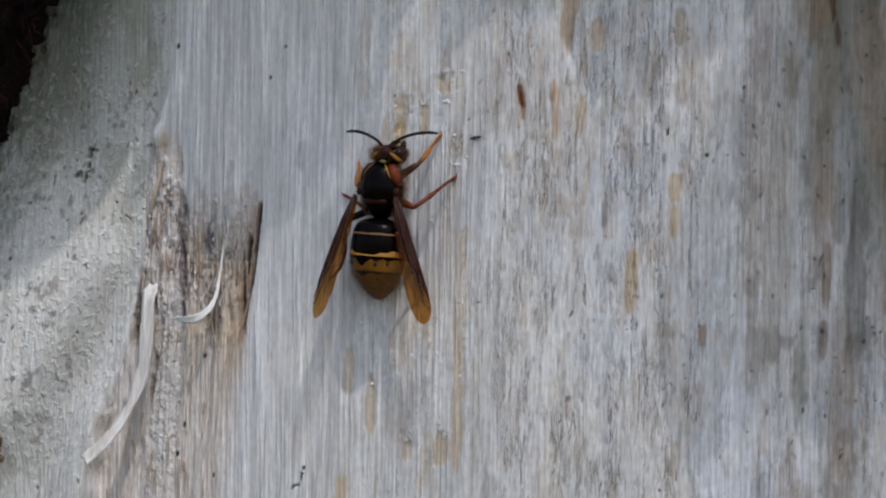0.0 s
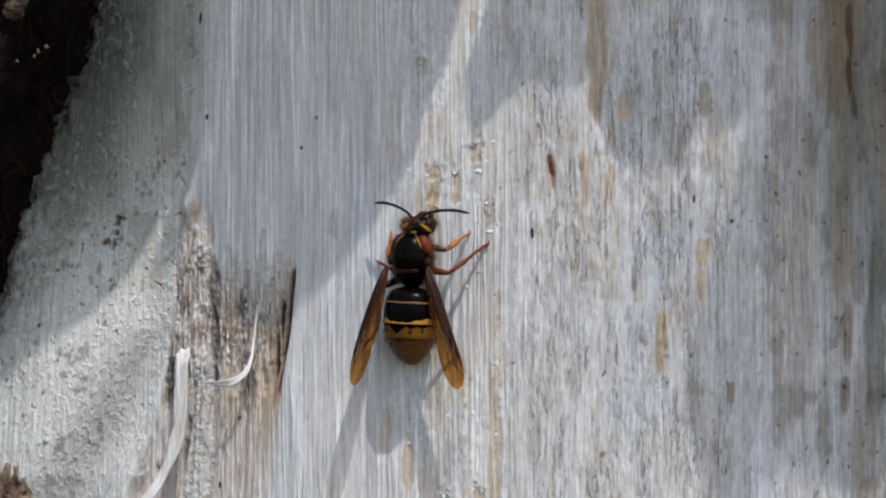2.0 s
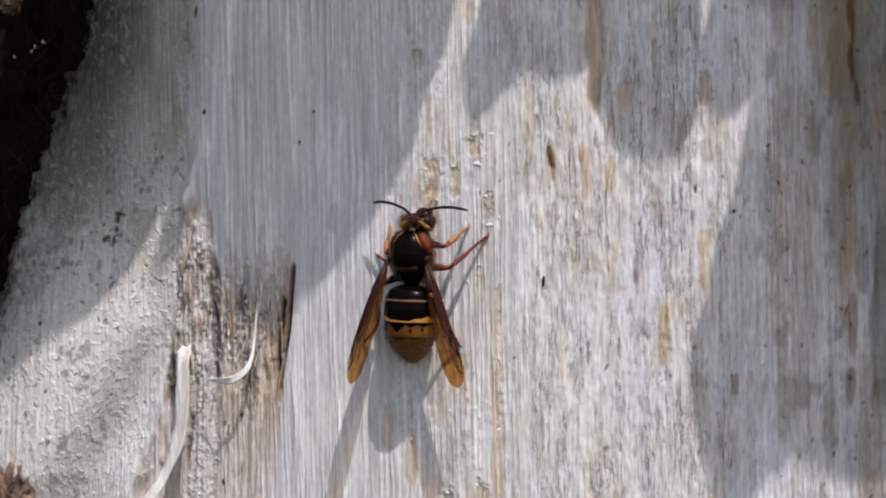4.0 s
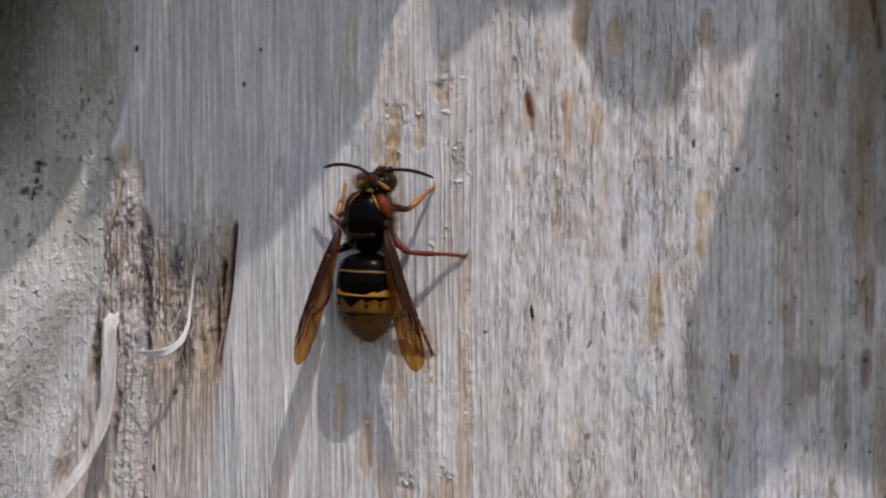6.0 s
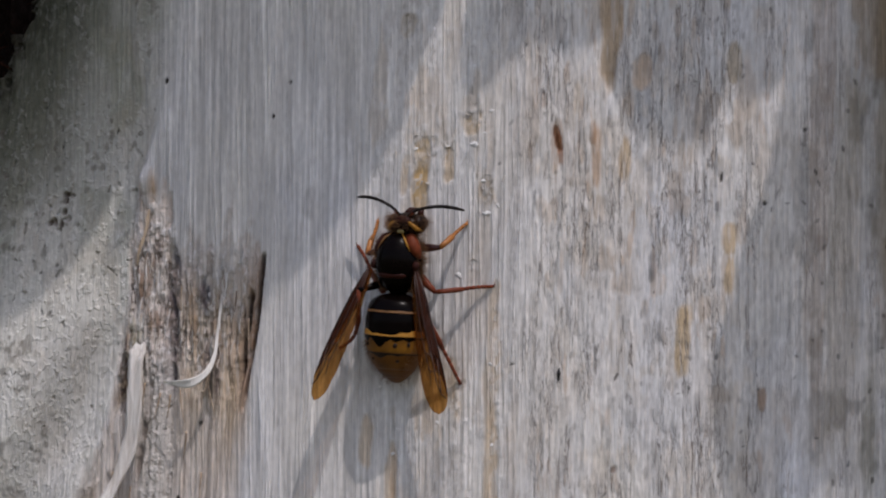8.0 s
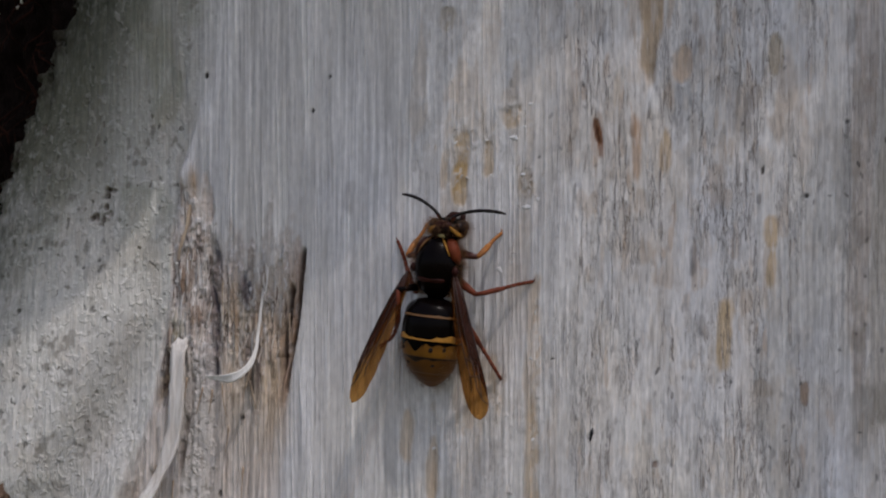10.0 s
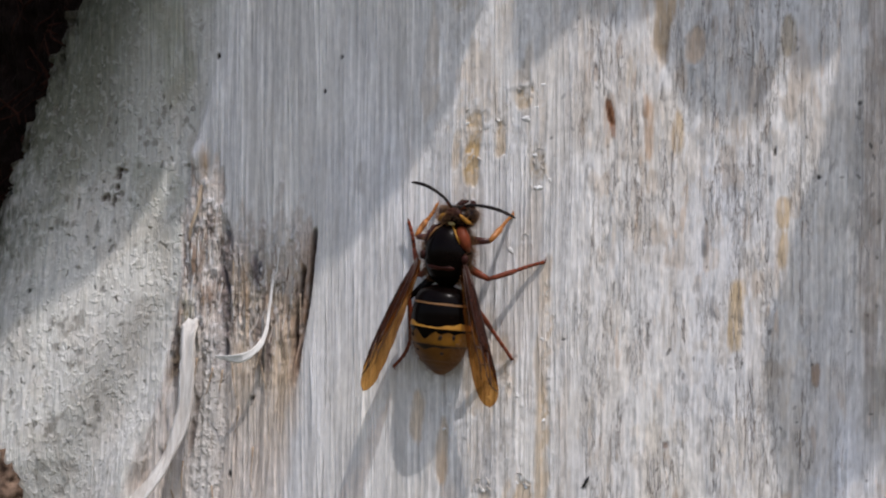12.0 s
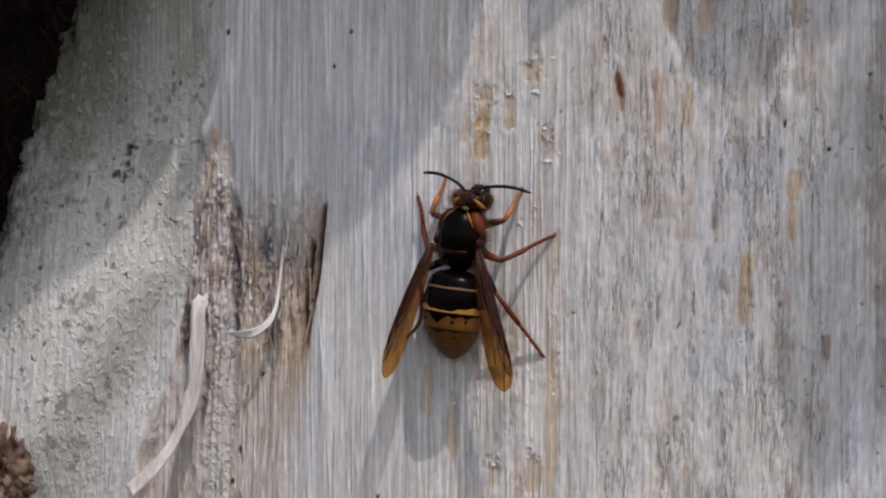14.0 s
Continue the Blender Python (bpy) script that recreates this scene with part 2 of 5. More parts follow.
def wing_material(name, colour, solid):
    m = bpy.data.materials.new(name)
    m.use_nodes = True
    nt = m.node_tree
    b = nt.nodes["Principled BSDF"]
    b.inputs["Base Color"].default_value = (*colour, 1)
    b.inputs["Roughness"].default_value = 0.42
    b.inputs["Specular IOR Level"].default_value = 0.25
    tr = nt.nodes.new("ShaderNodeBsdfTransparent")
    tr.inputs[0].default_value = (0.88, 0.65, 0.36, 1)
    tl = nt.nodes.new("ShaderNodeBsdfTranslucent")
    tl.inputs[0].default_value = (*colour, 1)
    tc = nt.nodes.new("ShaderNodeTexCoord")
    n = nt.nodes.new("ShaderNodeTexNoise")
    n.inputs["Scale"].default_value, n.inputs["Detail"].default_value = 700, 4
    mp = nt.nodes.new("ShaderNodeMapping")
    mp.inputs["Scale"].default_value = (2.0, 0.5, 1.0)
    nt.links.new(tc.outputs["Object"], mp.inputs["Vector"])
    nt.links.new(mp.outputs[0], n.inputs["Vector"])
    rng = nt.nodes.new("ShaderNodeMapRange")
    rng.inputs["To Min"].default_value, rng.inputs["To Max"].default_value = solid - 0.42, solid + 0.42
    sp = nt.nodes.new("ShaderNodeSeparateXYZ")
    nt.links.new(tc.outputs["Object"], sp.inputs[0])
    tip = nt.nodes.new("ShaderNodeMapRange")
    for key, x in (("From Min", -0.0165), ("From Max", -0.0105), ("To Min", 0.34), ("To Max", 1.0)):
        tip.inputs[key].default_value = x
    nt.links.new(sp.outputs["Y"], tip.inputs["Value"])
    body = nt.nodes.new("ShaderNodeMath")
    body.operation = "MULTIPLY"
    nt.links.new(rng.outputs[0], body.inputs[0])
    nt.links.new(tip.outputs[0], body.inputs[1])
    nt.links.new(n.outputs[0], rng.inputs["Value"])
    s1, s2 = nt.nodes.new("ShaderNodeMixShader"), nt.nodes.new("ShaderNodeMixShader")
    s1.inputs[0].default_value = 0.35
    nt.links.new(b.outputs[0], s1.inputs[1])
    nt.links.new(tl.outputs[0], s1.inputs[2])
    nt.links.new(body.outputs[0], s2.inputs[0])
    nt.links.new(tr.outputs[0], s2.inputs[1])
    nt.links.new(s1.outputs[0], s2.inputs[2])
    nt.links.new(s2.outputs[0], nt.nodes["Material Output"].inputs["Surface"])
    return m


WOOD = trunk_material()
STRIP = material("pale_bast", (0.76, 0.74, 0.70), 0.75, 0.3, 1800, 0.0003, (1, 1, 0.10), 0.2, (0.40, 0.345, 0.29))
WHITE = material("white_bast", (0.84, 0.82, 0.78), 0.7, 0.15, 1800, 0.0002, (1, 1, 0.12), 0.2, (0.64, 0.61, 0.56))
TORN = material("tan_splinter", (0.52, 0.42, 0.31), 0.85, 0.3, 2500, 0.0002, (1, 1, 0.12), 0.2, (0.27, 0.19, 0.13))
FRAY = material("torn_wood_fibre", (0.62, 0.55, 0.48), 0.85, 0.3, 2600, 0.00012, (1, 1, 0.1), 0.2)
nt = FRAY.node_tree
geo, ramp = nt.nodes.new("ShaderNodeNewGeometry"), nt.nodes.new("ShaderNodeValToRGB")
for k, (at, c) in enumerate(((0.0, (0.14, 0.10, 0.09)), (0.07, (0.34, 0.25, 0.19)), (0.16, (0.56, 0.47, 0.39)), (0.5, (0.66, 0.60, 0.54)), (0.75, (0.70, 0.66, 0.62)), (1.0, (0.76, 0.74, 0.71)))):
    e = ramp.color_ramp.elements[k] if k < 2 else ramp.color_ramp.elements.new(1)
    e.position, e.color = at, (*c, 1)
nt.links.new(geo.outputs["Random Per Island"], ramp.inputs[0])
tone = nt.nodes.new("ShaderNodeMix")
tone.data_type, tone.blend_type = "RGBA", "MULTIPLY"
tone.inputs["Factor"].default_value = 0.35
grey = nt.nodes.new("ShaderNodeMapRange")
grey.inputs["To Min"].default_value, grey.inputs["To Max"].default_value = 0.35, 1.25
nt.links.new(nt.nodes["Noise Texture"].outputs[0], grey.inputs["Value"])
nt.links.new(ramp.outputs[0], tone.inputs["A"])
nt.links.new(grey.outputs[0], tone.inputs["B"])
nt.links.new(tone.outputs["Result"], nt.nodes["Principled BSDF"].inputs["Base Color"])
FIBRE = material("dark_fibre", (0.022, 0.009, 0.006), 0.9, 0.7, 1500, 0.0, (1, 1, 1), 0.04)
CRUST = material("rough_bark", (0.30, 0.205, 0.145), 0.9, 0.5, 700, 0.0004, (1, 1, 1), 0.1, (0.02, 0.011, 0.008))
CRUMB = material("white_wood_crumb", (0.74, 0.73, 0.71), 0.8, 0.15, 2500, 0.0001)
LICHEN = material("pale_crumb", (0.34, 0.32, 0.26), 0.9, 0.3, 2000)
CHITIN = material("black_brown_chitin", (0.0022, 0.0011, 0.0009), 0.25, 0.5, 900, 0.000004, (1, 1, 1), 0.06)
MAROON = material("maroon_chitin", (0.030, 0.0075, 0.005), 0.42, 0.4, 1500, 0.00002, (1, 1, 1), 0.12)
RUST = material("rust_red_chitin", (0.115, 0.024, 0.008), 0.5, 0.4, 1500, 0.00001, (1, 1, 1), 0.14)
YELLOW = material("yellow_chitin", (0.38, 0.172, 0.017), 0.55, 0.25, 1800, 0.00001)
PALE = material("pale_chitin", (0.42, 0.35, 0.15), 0.35, 0.25, 1800)
CREAM = material("tawny_band", (0.17, 0.078, 0.022), 0.45, 0.25, 1800)
MURK = material("dark_umber_chitin", (0.014, 0.007, 0.004), 0.42, 0.5, 1300, 0.00001, (1, 1, 1), 0.2)
OCHRE = material("ochre_chitin", (0.27, 0.115, 0.011), 0.45, 0.35, 700, 0.00001, (1, 1, 1), 0.2, (0.10, 0.038, 0.005))
TAWNY = material("tawny_chitin", (0.16, 0.062, 0.009), 0.45, 0.35, 600, 0.00001, (1, 1, 1), 0.2, (0.05, 0.019, 0.004))
THIGH = material("dark_maroon_thigh", (0.060, 0.013, 0.007), 0.4, 0.4, 1800)
LEGRED = material("red_brown_leg", (0.15, 0.032, 0.012), 0.5, 0.4, 1800, 0.0, (1, 1, 1), 0.2)
LEGGOLD = material("amber_leg", (0.36, 0.13, 0.022), 0.42, 0.3, 1800)
EYEMAT = material("dark_eye", (0.020, 0.009, 0.006), 0.35, 0.4, 3000, 0.0, (1, 1, 1), 0.25)
HORN = material("dark_antenna", (0.010, 0.007, 0.006), 0.5, 0.4, 3000, 0.0, (1, 1, 1), 0.2)
HAIR = material("brown_hair", (0.17, 0.080, 0.032), 0.6, 0.4, 900)
WING = wing_material("amber_membrane", (0.135, 0.048, 0.009), 0.40)
WINGDARK = wing_material("smoky_membrane", (0.055, 0.014, 0.005), 0.82)
VEIN = material("wing_vein", (0.030, 0.011, 0.006), 0.45, 0.3, 2000)
BUG = material("black_shell", (0.012, 0.012, 0.014), 0.35, 0.4, 4000)
LEAFMAT = material("green_leaf", (0.07, 0.12, 0.035), 0.5, 0.3, 200)
STEMMAT = material("brown_twig", (0.16, 0.11, 0.07), 0.8, 0.3, 500)
EARTH = material("leaf_litter", (0.13, 0.10, 0.06), 0.95, 0.4, 6, 0.01, (1, 1, 1), 0.2, (0.05, 0.07, 0.03))


# ---- mesh helpers ----
def link(name, bm, mat, parent=None, label="", smooth=True):
    me = bpy.data.meshes.new(name)
    bmesh.ops.recalc_face_normals(bm, faces=bm.faces)
    bm.to_mesh(me)
    bm.free()
    if smooth:
        me.polygons.foreach_set("use_smooth", [True] * len(me.polygons))
    me.materials.append(mat)
    ob = new(name, me)
    if parent:
        ob.parent = parent
    if label:
        ob["label"] = label
    return ob


def part(name, bm, mat, parent, label=""):
    return link(name, bm, mat, parent, label)


MM = 0.001


def rings(bm, rows, close=True):
    """Skin a list of closed rings of points (in millimetres) and cap both ends."""
    vs = [[bm.verts.new(Vector(p) * MM) for p in row] for row in rows]
    n = len(vs[0])
    for a, b in zip(vs, vs[1:]):
        for i in range(n):
            bm.faces.new((a[i], a[(i + 1) % n], b[(i + 1) % n], b[i]))
    if close:
        bm.faces.new(list(reversed(vs[0])))
        bm.faces.new(vs[-1])
    return bm


def loft(profile, n=24, bm=None, wob=0.0):
    """profile: (y, half width, half height, centre height) along the body."""
    bm = bm or bmesh.new()
    out = []
    for k, (y, rx, rz, zc) in enumerate(profile):
        row = []
        for i in range(n):
            a = 2 * math.pi * i / n
            w = 1 + wob * noise.noise((math.cos(a) * 2, math.sin(a) * 2, y * 0.9))
            row.append((rx * w * math.cos(a), y, zc + rz * w * math.sin(a)))
        out.append(row)
    return rings(bm, out)


def tube(points, radii, n=8, bm=None):
    """A tapered tube along points, in millimetres."""
    bm = bm or bmesh.new()
    pts = [Vector(p) for p in points]
    rows = []
    for k, p in enumerate(pts):
        d = (pts[min(k + 1, len(pts) - 1)] - pts[max(k - 1, 0)]).normalized()
        side = d.cross(Vector((0.03, 0.05, 1))) if abs(d.z) < 0.9 else d.cross(Vector((1, 0.05, 0)))
        side.normalize()
        up = side.cross(d)
        rows.append([p + (side * math.cos(2 * math.pi * i / n) + up * math.sin(2 * math.pi * i / n)) * radii[k] for i in range(n)])
    return rings(bm, rows)


def blob(c, r, bm=None, seg=14):
    bm = bm or bmesh.new()
    m = Matrix.Translation(Vector(c) * MM) @ Matrix.Diagonal((r[0] * MM, r[1] * MM, r[2] * MM, 1))
    bmesh.ops.create_uvsphere(bm, u_segments=seg, v_segments=max(6, seg // 2), radius=1, matrix=m)
    return bm


# ---- the trunk ----
TABLE = np.random.RandomState(7).rand(8, 256, 256)


def vnoise(x, y, seed=0):
    """Smooth random values from 0 to 1 over a lattice of unit cells."""
    t = TABLE[seed % 8]
    xi, yi = np.floor(x).astype(int), np.floor(y).astype(int)
    fx, fy = x - xi, y - yi
    fx, fy = fx * fx * (3 - 2 * fx), fy * fy * (3 - 2 * fy)
    o = seed * 37
    a, b = t[(xi + o) % 256, yi % 256], t[(xi + 1 + o) % 256, yi % 256]
    c, d = t[(xi + o) % 256, (yi + 1) % 256], t[(xi + 1 + o) % 256, (yi + 1) % 256]
    return (a * (1 - fx) + b * fx) * (1 - fy) + (c * (1 - fx) + d * fx) * fy


def fbm(x, y, seed=0, octaves=4):
    return sum(vnoise(x * 2 ** k, y * 2 ** k, seed + k) * 0.5 ** k for k in range(octaves)) / (2 - 0.5 ** (octaves - 1))


def step(a, b, x):
    t = np.clip((x - a) / (b - a), 0, 1)
    return t * t * (3 - 2 * t)


RELIEF = {}


def height(u, v):
    """The relief of the trunk there, in millimetres."""
    i, j = np.searchsorted(RELIEF["us"], u) - 1, np.searchsorted(RELIEF["vs"], v) - 1
    return float(RELIEF["h"][i:i + 2, j:j + 2].mean())


def build_trunk():
    us = np.concatenate([np.linspace(-math.pi * 400, -78, 46)[:-1], np.arange(-78, -42, 0.18), np.arange(-42, -18, 0.13), np.arange(-18, 65, 0.18), np.linspace(65, math.pi * 400, 46)[1:-1]])
    vs = np.concatenate([np.linspace(-1200, -47.5, 26)[:-1], np.arange(-47.5, 45, 0.18), np.linspace(45, 1500, 26)[1:]])
    U, V = np.meshgrid(us, vs, indexing="ij")
    near = step(-150, -90, U) * (1 - step(80, 140, U)) * step(-130, -60, V) * (1 - step(60, 130, V))
    # fibres lean a little to the left going down
    W = U - 0.035 * V + 0.5 * (vnoise(U * 0.06, V * 0.03, 3) - 0.5) + 0.35 * (vnoise(U * 0.9, V * 0.22, 6) - 0.5)
    line = 0.5 + (vnoise(W * 1.25, V * 0.04, 0) - 0.5) * (0.35 + 1.1 * vnoise(U * 0.35, V * 0.12, 4))
    thin = vnoise(W * 4.4, V * 0.16, 1)
    fleck = vnoise(W * 2.6, V * 0.42, 2)
    broad = fbm(W * 0.16, V * 0.025, 3)
    patchy = fbm(U * 0.12, V * 0.07, 5)
    dust = fbm(U * 1.5, V * 1.1, 4, 3)

    # borders
    rag = 1.6 * (vnoise(U * 0.9, V * 0.35, 6) - 0.5)
    edge = np.interp(V, [-50, -35, -24, -8, 2, 13, 20, 45], [-49, -47, -44.6, -40.2, -39.0, -37.5, -35.8, -34.0])
    crack = np.interp(V, [-50, -30, -20.5, -11, -5, 3.1, 6], [-27.3, -25.3, -23.7, -22.4, -21.25, -20.35, -20.1])
    top = np.interp(U, [-40, -37.5, -35, -32.4, -27, -20.5, -19], [11, 13, 9, 5.6, 4.0, 3.6, 1])
    torn = step(-0.8, 0.8, U - edge - rag * 0.9) * step(-0.4 - 1.2 * step(-10, -20, V), 0.2 + 1.8 * step(-10, -20, V), crack - U + 0.8 * rag * step(-10, -20, V)) * step(-2.5, 3.5, top - V + rag * 2.0 + 9.0 * (vnoise(W * 1.3, V * 0.10, 4) - 0.5) + 6 * (dust - 0.5))
    deep = torn * step(0.0, 13, top - V) * step(0.0, 0.2 + 6.0 * step(-8, -20, V), crack - U)
    soft = 0.6 + 4 * step(14, 30, V)
    left = 1 - step(-1, 1, (U - edge - 0.3 * rag) / soft)
    fade = 1 - step(20, 34, V)
    rim = np.interp(V, [-50, -24, -17, -9, 1, 9.4, 17.5, 27.3, 32.8, 40, 60], [-70, -69, -71.6, -71.3, -68.7, -67.5, -64.0, -60.0, -57.2, -54.8, -49.5])
    bark = (1 - step(-1.6, 1.2, U - rim - 4.0 * (fbm(U * 0.3, V * 0.35, 1) - 0.5) - 3.0 * (fbm(U * 1.1, V * 1.0, 4, 3) - 0.5) - rag * 1.6)) * step(-150, -110, U)
    rough = step(7, 15, U + 7 * (patchy - 0.5)) * (1 - 0.35 * step(34, 44, U + 8 * (patchy - 0.5)) * (1 - step(52, 60, U)))

    # the strip where fibres have been scraped off
    scraped = step(-10, -4, U - 0.02 * V + 5 * (patchy - 0.5)) * (1 - step(8, 13, U + 4 * (patchy - 0.5))) * (0.35 + 0.65 * step(0.40, 0.55, fbm(U * 0.25, V * 0.06, 4, 3)))
    flat, torn_up = fbm(W * 0.75, V * 0.16, 3, 3), fbm(U * 2.0, V * 1.1, 5, 3)

    # relief
    cord = vnoise(W * 2.1, V * 0.05, 2) * (0.3 + 1.2 * vnoise(U * 0.4, V * 0.1, 7))
    h = (1 - 0.55 * rough) * (0.13 * (line - 0.5) + 0.13 * (cord - 0.4)) + (0.03 + 0.03 * rough) * (thin - 0.5) + 0.8 * (broad - 0.5)
    knob = fbm(W * 1.9, V * 0.55, 6, 3)
    h += rough * (0.14 * (fleck - 0.5) + 0.08 * (dust - 0.5) + 0.22 * (knob - 0.5))
    h += scraped * (0.22 * (flat - 0.5) + 0.05 * step(0.60, 0.72, torn_up) - 0.05 * step(0.42, 0.3, torn_up))
    sand = fbm(U * 1.1, V * 0.95, 2, 3)
    h += left * (-0.4 - 0.7 * fade * step(-12, 4, U - edge) + 0.11 * (sand - 0.5) + 0.03 * (fbm(U * 2.4, V * 1.6, 5, 2) - 0.5) + 0.22 * step(0.62, 0.8, fbm(U * 0.8, V * 0.8, 1, 2)) * (dust - 0.3))
    swell = np.exp(-((U + 61) / 9) ** 2) * (1 - step(2, 26, V))
    h += left * 0.11 * np.clip(10 - V, 0, 36) * step(-38, -50, U)
    h += left * 2.0 * swell
    away, reach, sunk = (np.interp(V, [-45, -35, -20, -5], x) for x in ([12, 10, 5.5, 2.5], [7.0, 6.2, 4.6, 2.6], [4.8, 4.6, 3.4, 1.2]))
    h -= left * sunk * np.exp(-((U - edge + away) / reach) ** 2) * (1 - step(-8, 8, V))
    fibre = 0.55 * vnoise(W * 0.9, V * 0.07, 5) + 0.45 * vnoise(W * 2.2, V * 0.16, 1)
    ragged = step(-20, -4, V) * (1 - 0.65 * step(-2, 6, V))
    h += deep * (-0.85 + (0.35 + 0.6 * ragged) * (fibre - 0.5) + (0.2 + 0.3 * ragged) * (fbm(U * 0.8, V * 0.3, 7, 3) - 0.5)) + torn * (0.12 + 0.2 * ragged) * (thin + fleck + dust - 1.5)
    h += torn * -0.6 * np.exp(-((U + 33.4 - 0.03 * V) / 0.9) ** 2)
    crumb = torn * np.exp(-np.abs((U + 35.4 - 0.06 * (V + 15)) / 2.4) ** 3) * (1 - step(-12, -5, V)) * (0.35 + 0.65 * step(-40, -30, V))
    grit = vnoise(U * 2.3, V * 1.8, 3) * 0.5 + vnoise(U * 3.6 + 5, V * 3.2, 6) * 0.5
    h += crumb * 0.25 * (grit - 0.4)
    slit = np.exp(-((U - crack + 0.32) / 0.34) ** 4) * step(-19, -10, V) * (1 - step(2.8, 3.8, V))
    slit2 = np.exp(-((U - crack + 1.15 + 0.06 * (3 - V) * step(-12, -6, V)) / 0.34) ** 4) * step(-16, -10, V) * (1 - step(-2.0, -0.5, V))
    h -= 0.9 * slit * (0.5 + fleck) + 0.8 * slit2
    hollow = np.exp(-(((U + 40.1 - 0.18 * (V + 10) + 0.3 * rag) / (0.6 + 0.35 * step(0.4, 0.6, vnoise(U * 0.8, V * 0.7, 3)))) ** 4)) * step(-28, -24, V) * (1 - step(-10, -8.8, V)) * np.maximum(step(-18, -14, V), 0.45 * step(0.40, 0.62, fbm(U * 1.4, V * 0.22, 2, 3)))
    gully = np.exp(-(((U + 36.6 - 0.2 * np.minimum(V + 15, 0) + 0.3 * rag) / 0.45) ** 4)) * step(-27, -23, V) * (1 - step(-14, -11.5, V)) * (0.4 + 0.6 * step(0.4, 0.55, fbm(U * 1.0, V * 0.5, 7, 2)))
    h -= 0.5 * gully
    h -= 0.9 * hollow
    flap = np.exp(-((U + 36.9) / 0.9) ** 2 - ((V - 12.6) / 1.8) ** 2)
    h += 1.0 * flap
    # the bark's last term adds an unseen ridge that blocks light from the left
    h = h * (1 - bark) + bark * (-6.5 + 7 * (fbm(U * 0.22, V * 0.12, 2) - 0.5) + 2.5 * (fbm(U * 0.9, V * 0.4, 6) - 0.5) + 42 * step(-77, -92, U) * step(-30, -8, V))
    h -= (1 - bark) * left * 0.014 * np.clip(12 - (U - rim), 0, 12) ** 2 * step(-25, 5, V)

    # colour of the wood, with some shade painted in
    pale = np.array((0.64, 0.627, 0.611))
    col = pale * (0.85 + (1 - 0.6 * rough) * (0.10 * line + 0.20 * cord) + 0.14 * rough + 0.04 * thin)[..., None] * (0.87 + 0.26 * broad)[..., None]

    hue = (fbm(U * 0.07, V * 0.03, 2) - 0.5)[..., None]
    col = col * (1 + hue * np.array((0.15, 0.05, -0.17)))

    def tint(mask, colour):
        nonlocal col
        k = np.clip(mask, 0, 1)[..., None]
        col = col * (1 - k) + np.array(colour) * k

    tint(rough * (0.10 * step(0.45, 0.9, fleck) + 0.20 * step(0.5, 0.8, thin) * step(0.45, 0.75, patchy)), (0.25, 0.21, 0.17))
    tint(rough * 0.25 * step(0.52, 0.68, fbm(W * 0.6, V * 0.3, 4, 3)), (0.54, 0.44, 0.32))
    tint(rough * 0.45 * step(0.62, 0.72, vnoise(W * 1.1, V * 0.34, 7)) * step(0.40, 0.6, patchy), (0.44, 0.33, 0.23))
    tint(rough * 0.35 * step(0.78, 0.92, vnoise(W * 2.3, V * 0.6, 4)), (0.10, 0.09, 0.085))
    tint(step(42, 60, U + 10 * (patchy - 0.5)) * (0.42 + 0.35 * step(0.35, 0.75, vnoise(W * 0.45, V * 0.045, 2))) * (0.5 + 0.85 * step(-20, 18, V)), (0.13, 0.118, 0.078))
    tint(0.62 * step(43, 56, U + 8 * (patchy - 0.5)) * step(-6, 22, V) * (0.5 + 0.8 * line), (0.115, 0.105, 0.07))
    tint(step(36, 48, U) * 0.5 * step(0.56, 0.72, fbm(W * 0.5, V * 0.22, 6, 4)), (0.12, 0.11, 0.09))
    tint(step(40, 46, U) * 0.4 * step(0.54, 0.66, vnoise(W * 0.35, V * 0.05, 1)) * (0.5 + dust), (0.27, 0.19, 0.13))
    tint(0.30 * step(-8, 2, U) * (1 - step(14, 22, U)) * step(0.55, 0.8, vnoise(W * 0.7, V * 0.05, 6)), (0.50, 0.38, 0.26))
    tint(scraped * 0.55 * (1 - rough), (0.70, 0.688, 0.672))
    tint(0.30 * step(-10, 0, U) * (1 - step(16, 26, U)) * step(10, 22, V), (0.73, 0.718, 0.702))
    tint(scraped * (0.42 + 0.2 * step(-5, -20, V)) * step(0.54, 0.64, fbm(W * 0.45, V * 0.10, 1, 3)), (0.56, 0.44, 0.31))
    tint(scraped * 0.22 * step(0.55, 0.66, fbm(W * 0.6, V * 0.16, 7, 3)), (0.42, 0.42, 0.43))
    tint(scraped * 0.5 * step(0.60, 0.70, torn_up), (0.74, 0.735, 0.725))
    tint(scraped * 0.22 * step(0.40, 0.30, torn_up), (0.30, 0.265, 0.23))
    tint(left * (0.6 + 0.25 * step(0.40, 0.62, sand)), (0.615, 0.61, 0.555))
    # top left darker and greener, partly shade put into the wood's colour
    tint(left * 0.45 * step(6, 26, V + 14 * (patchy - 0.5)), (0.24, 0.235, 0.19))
    tint(left * 0.5 * step(0.46, 0.62, fbm(U * 0.25, V * 0.12, 6, 3)) * step(-4, 16, V), (0.235, 0.245, 0.165))
    tint(left * 0.20 * step(0.56, 0.68, fbm(U * 0.6, V * 0.3, 0, 3)), (0.42, 0.34, 0.26))
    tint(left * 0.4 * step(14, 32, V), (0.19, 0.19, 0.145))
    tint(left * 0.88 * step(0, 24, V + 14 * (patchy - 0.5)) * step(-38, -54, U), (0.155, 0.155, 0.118))
